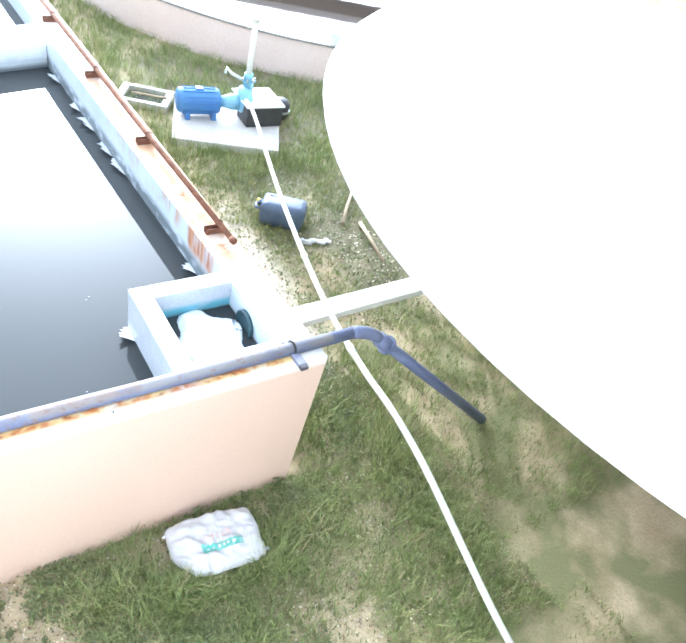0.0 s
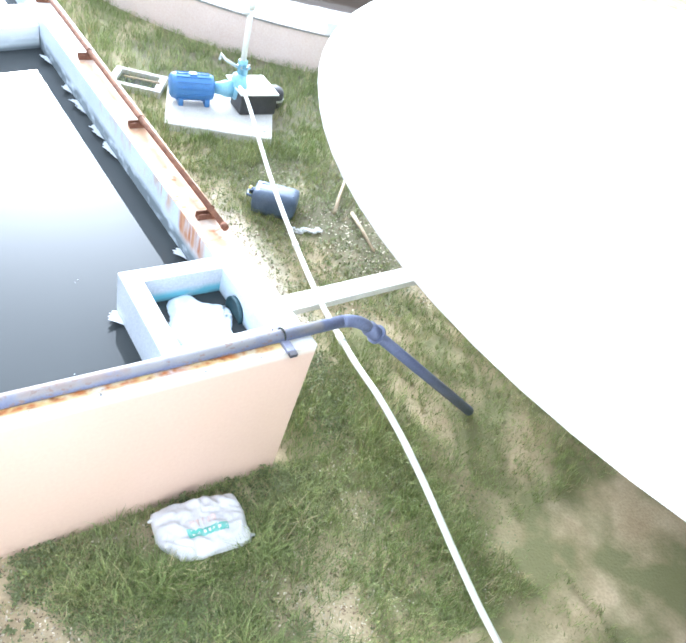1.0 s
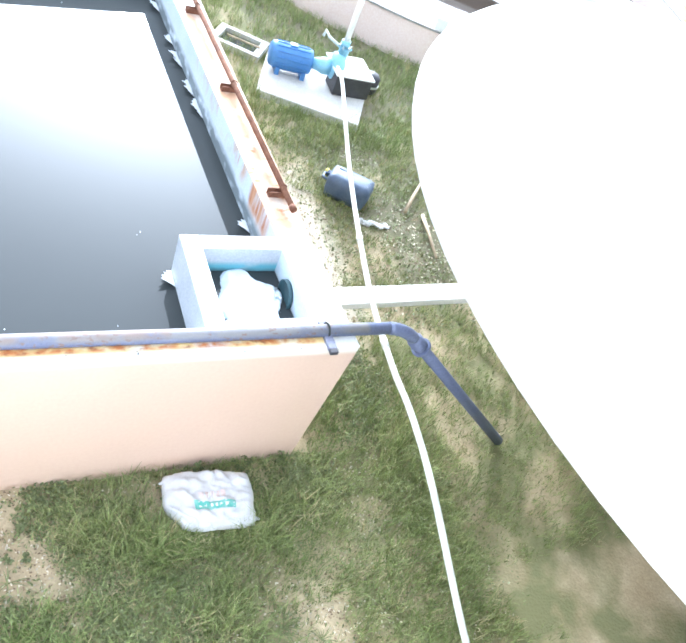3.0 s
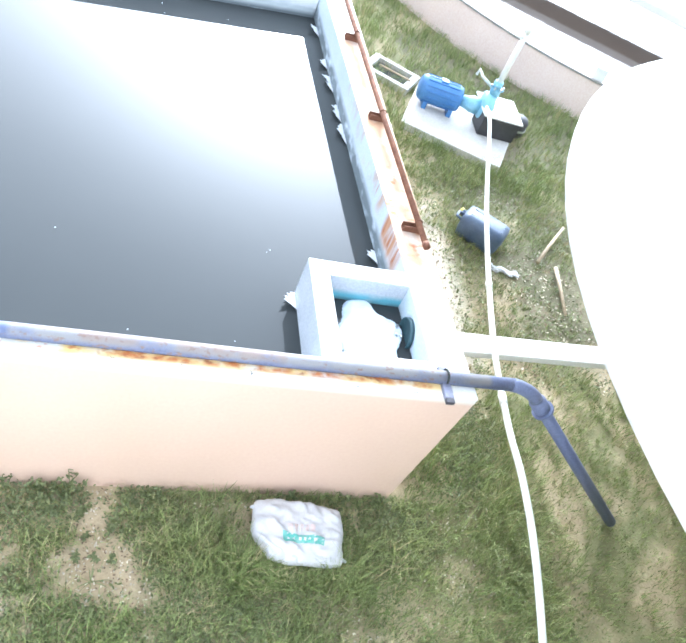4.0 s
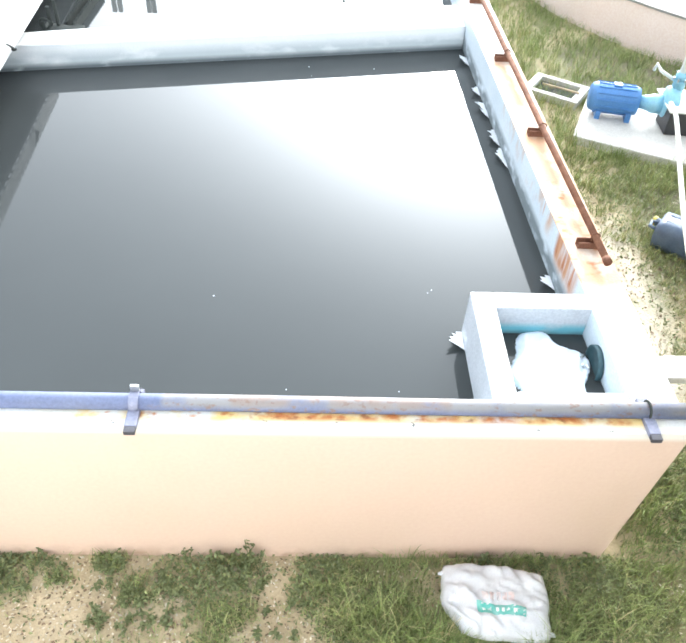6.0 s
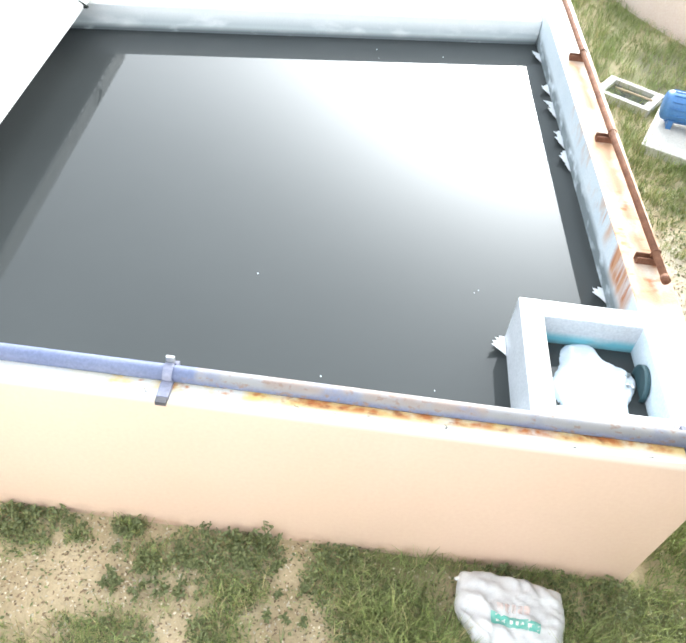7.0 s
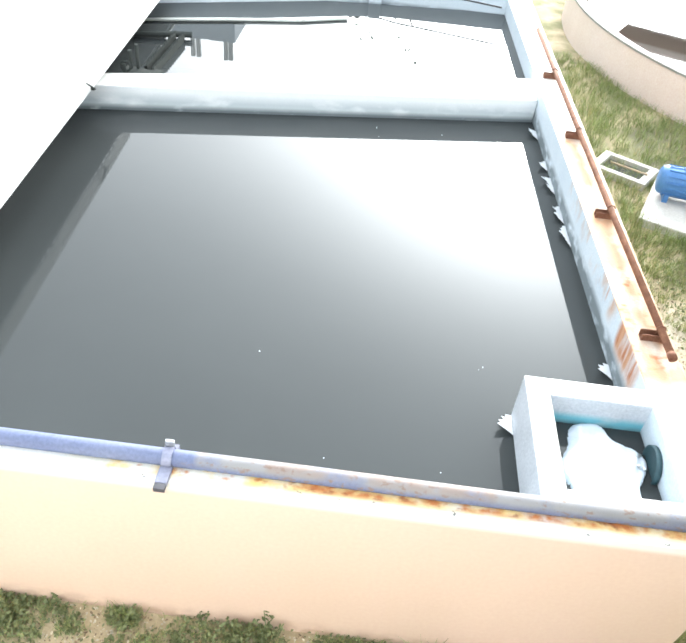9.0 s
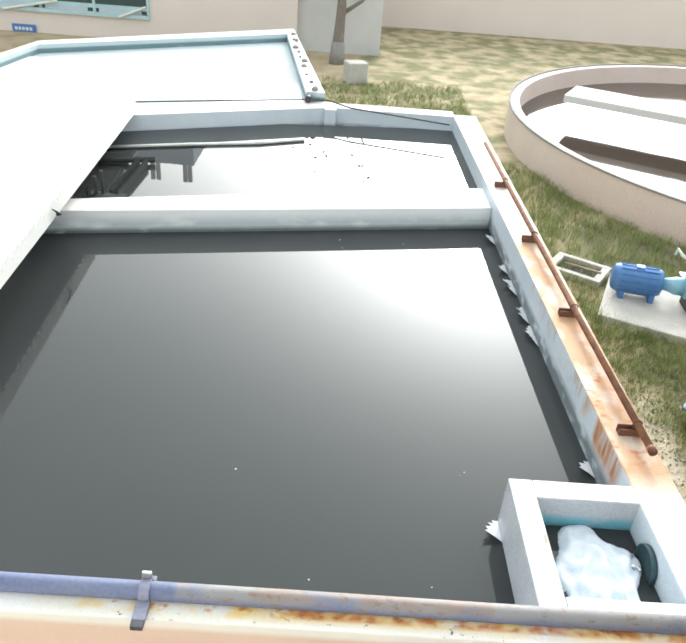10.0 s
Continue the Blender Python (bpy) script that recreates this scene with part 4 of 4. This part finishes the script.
# ---- plants ----
BARE = ((-3.42, -0.28, 0.3, 0.24, 0.75), (-3.03, -0.05, 0.13, 0.07, 0.8), (-2.2, -0.36, 0.17, 0.26, 0.8), (-0.45, -1.15, 0.45, 0.26, 0.4), (-3.62, -0.5, 0.34, 0.15, 0.8), (-2.2, -0.06, 0.1, 0.14, 0.7),
        (0.75, -0.2, 0.3, 0.5, 0.2), (0.55, 2.6, 0.55, 1.3, 0.97), (0.9, 1.7, 0.35, 0.5, 0.6), (2.6, 2.4, 0.7, 0.9, 0.7), (-1.95, -0.66, 0.3, 0.22, 0.5), (0.0, -1.35, 0.4, 0.2, 0.4), (-2.75, -0.75, 0.2, 0.15, 0.5))

GREEN = ((-3.85, -0.14, 0.24, 0.17), (-3.5, -0.14, 0.09, 0.07), (-3.2, -0.05, 0.09, 0.09), (-2.98, -0.22, 0.13, 0.1), (-2.58, -0.14, 0.34, 0.17), (-2.5, -0.35, 0.2, 0.15), (-1.85, -0.18, 0.25, 0.2), (-1.6, -0.45, 0.3, 0.3), (-3.14, -0.72, 0.25, 0.11), (-2.56, -0.62, 0.14, 0.11),
         (-0.2, -0.3, 0.4, 0.3), (-1.3, -0.9, 0.5, 0.4), (0.6, 0.6, 0.4, 0.6), (-2.3, -1.0, 0.5, 0.25), (1.1, 2.0, 0.4, 0.5))


def grass_here(x, y):
    d = 0.85 + 0.55 * noise.noise(Vector((x * 1.3, y * 1.3, 7))) + 0.35 * noise.noise(Vector((x * 4, y * 4, 2)))
    if y < 0 and x < -1.7:
        d *= 0.75 - 0.45 * min(1, (-1.7 - x) / 0.5) * (1 - min(1, max(0, (-y - 0.55) / 0.4)))
    for cx, cy, rx, ry, s in BARE:
        q = ((x - cx) / rx) ** 2 + ((y - cy) / ry) ** 2
        q += 0.9 * noise.noise(Vector((x * 3.1, y * 3.1, 11))) + 0.7 * noise.noise(Vector((x * 9, y * 9, 5)))
        if q < 1.8:
            d -= s * max(0, min(1, (1.8 - q) / 1.4))
    if y < 0:
        for cx, cy, rx, ry in GREEN:
            q = ((x - cx) / rx) ** 2 + ((y - cy) / ry) ** 2
            q += 0.8 * noise.noise(Vector((x * 4, y * 4, 13))) + 0.6 * noise.noise(Vector((x * 11, y * 11, 6)))
            d = max(d, min(1, 1.5 - q))
    return max(0.02, min(1, d))


def blades(name, count, area, length, mats, label, seed, need=None):
    rng = np.random.default_rng(seed)
    verts, faces, mat_ids = [], [], []
    x0, x1, y0, y1 = area
    made = 0
    while made < count:
        cx, cy = rng.uniform(x0, x1), rng.uniform(y0, y1)
        if rng.random() > grass_here(cx, cy) or (need and not need(cx, cy)):
            continue
        tuft = int(rng.integers(3, 9))
        dry = rng.random() < 0.14
        size = length * (0.55 + 0.9 * max(0, 0.5 + noise.noise(Vector((cx * 1.7, cy * 1.7, 4)))))
        for k in range(tuft):
            x, y = cx + rng.normal(0, 0.018), cy + rng.normal(0, 0.018)
            if need and not need(x, y):
                continue
            h = size * rng.uniform(0.5, 1.25)
            a, b = rng.uniform(0, math.tau), rng.uniform(0, math.tau)
            lean = h * rng.uniform(0.15, 0.95)
            w = rng.uniform(0.0013, 0.0026) * (1 + 1.2 * length)
            dx, dy, wx, wy = math.cos(a) * lean, math.sin(a) * lean, math.cos(b) * w, math.sin(b) * w
            z = ground_height(x, y) - 0.006
            i = len(verts)
            verts += [(x - wx, y - wy, z), (x + wx, y + wy, z), (x + dx * 0.35 + wx * 0.8, y + dy * 0.35 + wy * 0.8, z + h * 0.6),
                      (x + dx * 0.35 - wx * 0.8, y + dy * 0.35 - wy * 0.8, z + h * 0.6), (x + dx, y + dy, z + h * 0.92)]
            faces += [(i, i + 1, i + 2, i + 3), (i + 3, i + 2, i + 4)]
            mat_ids += [int(dry)] * 2
            made += 1
    me = bpy.data.meshes.new(name)
    me.from_pydata(verts, [], faces)
    for m in mats:
        me.materials.append(m)
    me.polygons.foreach_set("material_index", mat_ids)
    tagged(new(name, me), label, "grass", kind="stuff")


def star_tuft(x, y, rnd):
    """A flat rosette of thin blades."""
    bm = bmesh.new()
    for k in range(rnd.randint(10, 17)):
        a, r, w = rnd.uniform(0, math.tau), rnd.uniform(0.07, 0.15), rnd.uniform(0.002, 0.0035)
        d, n = Vector((math.cos(a), math.sin(a), 0)), Vector((-math.sin(a), math.cos(a), 0))
        h = rnd.uniform(0.02, 0.06)
        v = [bm.verts.new(q) for q in (-n * w, n * w, d * r * 0.55 + n * w + Vector((0, 0, h)), d * r * 0.55 - n * w + Vector((0, 0, h)), d * r + Vector((0, 0, h * 0.7)))]
        bm.faces.new((v[0], v[1], v[2], v[3]))
        bm.faces.new((v[3], v[2], v[4]))
    ob = finish("grass_tuft", bm, weed_light)
    ob.location = (x, y, ground_height(x, y) - 0.002)
    tagged(ob, "low star-shaped tuft of green grass", "grass tuft", "star-shaped tufts")


def build_grass():
    mats = [grass_mat, dry_grass]
    clear = lambda x, y: not (abs(x + 0.86) < 0.28 and abs(y + 0.33) < 0.17)
    blades("grass", 52000, (-4.8, 1.2, -1.75, -0.01), 0.07, mats, "short patchy green grass in front of the tank", 1, clear)
    blades("grass", 2600, (-1.3, -0.45, -0.7, -0.5), 0.2, mats, "long grass blades leaning over the sack", 6)
    blades("grass", 500, (-1.5, 0.0, -0.09, -0.01), 0.13, mats, "grass tuft along the foot of the wall", 7)
    blades("grass", 700, (-4.6, -1.6, -0.07, -0.01), 0.07, mats, "grass tuft along the foot of the wall", 8)
    blades("grass", 15000, (-2.6, 1.1, -1.75, -0.35), 0.15, mats, "long thin grass blades in loose tufts", 9, clear)
    blades("grass", 3500, (-0.05, 1.3, -0.4, 0.8), 0.17, mats, "tall bright grass beside the wall end", 11, lambda x, y: x > 0.05 or y < -0.02)
    rnd = random.Random(17)
    for i in range(34):
        star_tuft(rnd.uniform(-2.6, 0.7), rnd.uniform(-1.65, -0.6), rnd)
    edge = lambda x, y: x < -4.75 or y < -1.7
    blades("grass", 16000, (-7.5, 1.6, -2.95, -0.01), 0.08, mats, "patchy grass at the foot of the works", 10, edge)
    yard = lambda x, y: (x > 0.03 or y < 0) and not (1.2 < x < 2.5 and 4.95 < y < 6.0) and (x - 6.91) ** 2 + (y - 11.75) ** 2 > 34.2
    blades("grass", 62000, (0.02, 4.2, -1.2, 5.0), 0.08, mats, "green grass in the yard beside the tank", 2, yard)
    blades("grass", 36000, (0.0, 5.2, 4.2, 10.5), 0.14, mats, "tall green grass round the pump", 3, yard)
    far = lambda x, y: x > -2.2 - 0.175 * (y - 9)
    blades("grass", 26000, (-3.4, 0.6, 9.2, 16.0), 0.13, mats, "green grass behind the tanks", 4, far)


def scatter(name, count, area, size, mats, label, seed, chance, flat=0.5, lift=0.03):
    """Small curled leaves or chips lying about, each of six corners."""
    rng = np.random.default_rng(seed)
    verts, faces, ids = [], [], []
    x0, x1, y0, y1 = area
    while len(faces) < count * 2:
        x, y = rng.uniform(x0, x1), rng.uniform(y0, y1)
        if rng.random() > chance(x, y):
            continue
        q, a = size * rng.uniform(0.5, 1.4), rng.uniform(0, math.tau)
        z = ground_height(x, y) + rng.uniform(0.002, lift)
        ca, sa, tx, ty = math.cos(a), math.sin(a), rng.normal(0, flat), rng.normal(0, flat)
        i = len(verts)
        for u, v, w in ((-1, 0, 0), (-0.2, 0.5, 0.12), (0.6, 0.42, 0.1), (1, 0, -0.08), (0.6, -0.42, 0.1), (-0.2, -0.5, 0.12)):
            px, py = q * (u * ca - v * sa), q * (u * sa + v * ca)
            verts.append((x + px, y + py, max(z + q * w + tx * px + ty * py, ground_height(x, y) + 0.001)))
        faces += [(i, i + 1, i + 2, i + 3), (i, i + 3, i + 4, i + 5)]
        k = int(rng.integers(0, len(mats)))
        ids += [k, k]
    me = bpy.data.meshes.new(name)
    me.from_pydata(verts, [], faces)
    for m in mats:
        me.materials.append(m)
    me.polygons.foreach_set("material_index", ids)
    tagged(new(name, me), label, name.replace("_", " "), kind="stuff")


def green_here(x, y):
    d = 0.03
    for cx, cy, rx, ry in GREEN:
        q = ((x - cx) / rx) ** 2 + ((y - cy) / ry) ** 2
        d = max(d, min(1, 1.5 - q) * (0.7 + 0.9 * noise.noise(Vector((x * 9, y * 9, 5)))))
    return d


def build_litter():
    scatter("creeping_leaves", 24000, (-4.8, 1.4, -1.6, 1.2), 0.011, [weed_leaf, weed_light], "low creeping green leaves over the soil", 31, green_here, 0.5, 0.05)
    scatter("creeping_leaves", 5000, (0.05, 3.0, 1.2, 4.6), 0.014, [weed_leaf, weed_light], "low green leaves in the yard", 32, lambda x, y: 1 - 0.8 * (x < 1.0), 0.5, 0.06)
    bare = lambda x, y: 1.05 - grass_here(x, y)
    scatter("leaf_litter", 7000, (-4.8, 1.2, -1.7, -0.02), 0.009, [litter_pale, litter_dark], "dry leaf scraps and chips on bare soil", 33, bare, 0.3, 0.012)
    scatter("leaf_litter", 2600, (0.05, 2.6, 1.2, 4.2), 0.014, [litter_pale, litter_dark], "dry scraps on the sandy strip", 34, bare, 0.3, 0.012)


def weed(x, y, h, seed):
    rnd = random.Random(seed)
    root = empty("weed", x, y, -0.005, rnd.uniform(0, 360))
    for s in range(3):
        a = rnd.uniform(0, math.tau)
        tip = Vector((math.cos(a) * h * 0.45, math.sin(a) * h * 0.45, h * rnd.uniform(0.7, 1.1)))
        part("stem", tube(bmesh.new(), [(0, 0, 0), tip * 0.5 + Vector((0, 0, h * 0.1)), tip], 0.003, 5), weed_leaf, root)
        for k in range(6):
            p = tip * (0.45 + 0.11 * k)
            b = rnd.uniform(0, math.tau)
            bm = bmesh.new()
            q = rnd.uniform(0.009, 0.018)
            m = Matrix.Translation(p) @ Euler((rnd.uniform(-0.5, 0.5), rnd.uniform(-0.5, 0.5), b)).to_matrix().to_4x4()
            pts = ((0, 0, 0), (q * 0.7, q * 0.5, 0.003), (q * 1.6, q * 0.45, 0), (q * 2.1, 0, -0.004), (q * 1.6, -q * 0.45, 0), (q * 0.7, -q * 0.5, 0.003))
            lo = [bm.verts.new(m @ Vector(v)) for v in pts]
            hi = [bm.verts.new(m @ (Vector(v) + Vector((0, 0, 0.0015)))) for v in pts]
            bm.faces.new(lo[::-1]), bm.faces.new(hi)
            for i in range(6):
                bm.faces.new((lo[i], lo[(i + 1) % 6], hi[(i + 1) % 6], hi[i]))
            part("leaf", bm, weed_leaf, root)
    return tagged(root, "small broad-leaved weed at the foot of the wall", "weed", "weeds along the wall")


def build_weeds():
    rnd = random.Random(21)
    for x, h in ((-2.72, 0.12), (-2.63, 0.15), (-2.54, 0.11), (-2.47, 0.17), (-2.39, 0.21), (-2.33, 0.23), (-2.28, 0.13), (-3.19, 0.14), (-3.25, 0.1), (-3.95, 0.1), (-3.8, 0.08), (-1.95, 0.09), (-1.8, 0.11)):
        weed(x, -0.05 - rnd.uniform(0, 0.06), h, int(-x * 100))
    for i in range(26):
        weed(rnd.uniform(-3.25, -2.75), -0.08 - rnd.uniform(0, 0.4), rnd.uniform(0.04, 0.08), 60 + i)
    for i in range(12):
        weed(rnd.uniform(-2.45, -1.95), -0.1 - rnd.uniform(0, 0.45), rnd.uniform(0.03, 0.07), 120 + i)
    for i in range(8):
        weed(-3.75 + rnd.uniform(-0.2, 0.2), -0.05 - rnd.uniform(0, 0.2), rnd.uniform(0.08, 0.12), 160 + i)
    for i in range(6):
        weed(-0.4 + rnd.uniform(-0.6, 0.3), -0.04 - rnd.uniform(0, 0.05), rnd.uniform(0.07, 0.14), 200 + i)


right_box = material("white_box_paint", (0.7, 0.69, 0.67), 0.75, second=(0.58, 0.57, 0.54), scale=4, bump=0.3)
stain_or_shade(right_box, (0.2, 0.17, 0.14), (-0.9, 0.9, None), (-0.25, 0.945, None), 0.8, (9, 20, 9), 0.012, 0.42, 0.55)
stain_or_shade(right_box, (0.25, 0.2, 0.16), (-0.91, 0.3, None), (-0.87, 0.95, None), 0.7, (20, 9, 9), 0.012, 0.5, 0.6)
box_inner = material("stained_box_paint", (0.52, 0.54, 0.57), 0.7, second=(0.38, 0.4, 0.42), scale=5, bump=0.3)
stain_or_shade(box_inner, (0.12, 0.42, 0.5), (-0.95, 0.15, None), (-0.2, 1.0, 1.2), 0.95, (3, 3, 6), 0.05, 0.2, 0.4)
stain_or_shade(box_inner, (0.1, 0.1, 0.1), (-0.95, 0.15, None), (-0.2, 1.0, 1.135), 0.8, (4, 4, 9), 0.05, 0.3, 0.5)
end_grey = material("dull_zinc", (0.06, 0.06, 0.075), 0.6, 0.3, second=(0.1, 0.095, 0.1), scale=20)
channel_mat = material("painted_channel", (0.24, 0.25, 0.33), 0.55, 0.2, second=(0.14, 0.13, 0.16), scale=14)
teal_dark = material("shaded_teal_plastic", (0.025, 0.06, 0.07), 0.6, second=(0.05, 0.11, 0.12), scale=6)
weed_light = material("young_leaf", (0.2, 0.225, 0.09), 0.6, second=(0.15, 0.17, 0.075), scale=20, bump=0, island=0.3)
litter_pale = material("pale_dry_leaf", (0.6, 0.54, 0.42), 0.8, second=(0.5, 0.42, 0.3), scale=20, bump=0, island=0.3)
litter_dark = material("brown_dry_leaf", (0.2, 0.14, 0.09), 0.8, second=(0.28, 0.2, 0.12), scale=20, bump=0, island=0.3)
yellow_plastic = material("yellow_plastic", (0.6, 0.5, 0.1), 0.5)
beam_white = material("white_painted_beam", (0.72, 0.72, 0.68), 0.75, second=(0.6, 0.6, 0.55), scale=4, bump=0.3)
rear_white = material("white_render", (0.78, 0.76, 0.72), 0.85, second=(0.72, 0.7, 0.66), scale=1, bump=0.2)
bowl_white = material("white_tank_paint", (0.75, 0.75, 0.73), 0.6, second=(0.66, 0.66, 0.63), scale=1.5, bump=0.1)

build_ground()
build_walls()
build_rear()
build_basin()
build_weir()
build_trough()
build_box()
build_blue_pipe()
build_rust_pipe()
build_round_tanks()
build_building()
build_tree()
build_pump()
build_hatch()
build_can()
build_hose()
build_sack()
build_flakes()
build_weeds()
build_grass()
build_litter()


def motions():
    """Nothing but the camera moves in this place."""


motions()
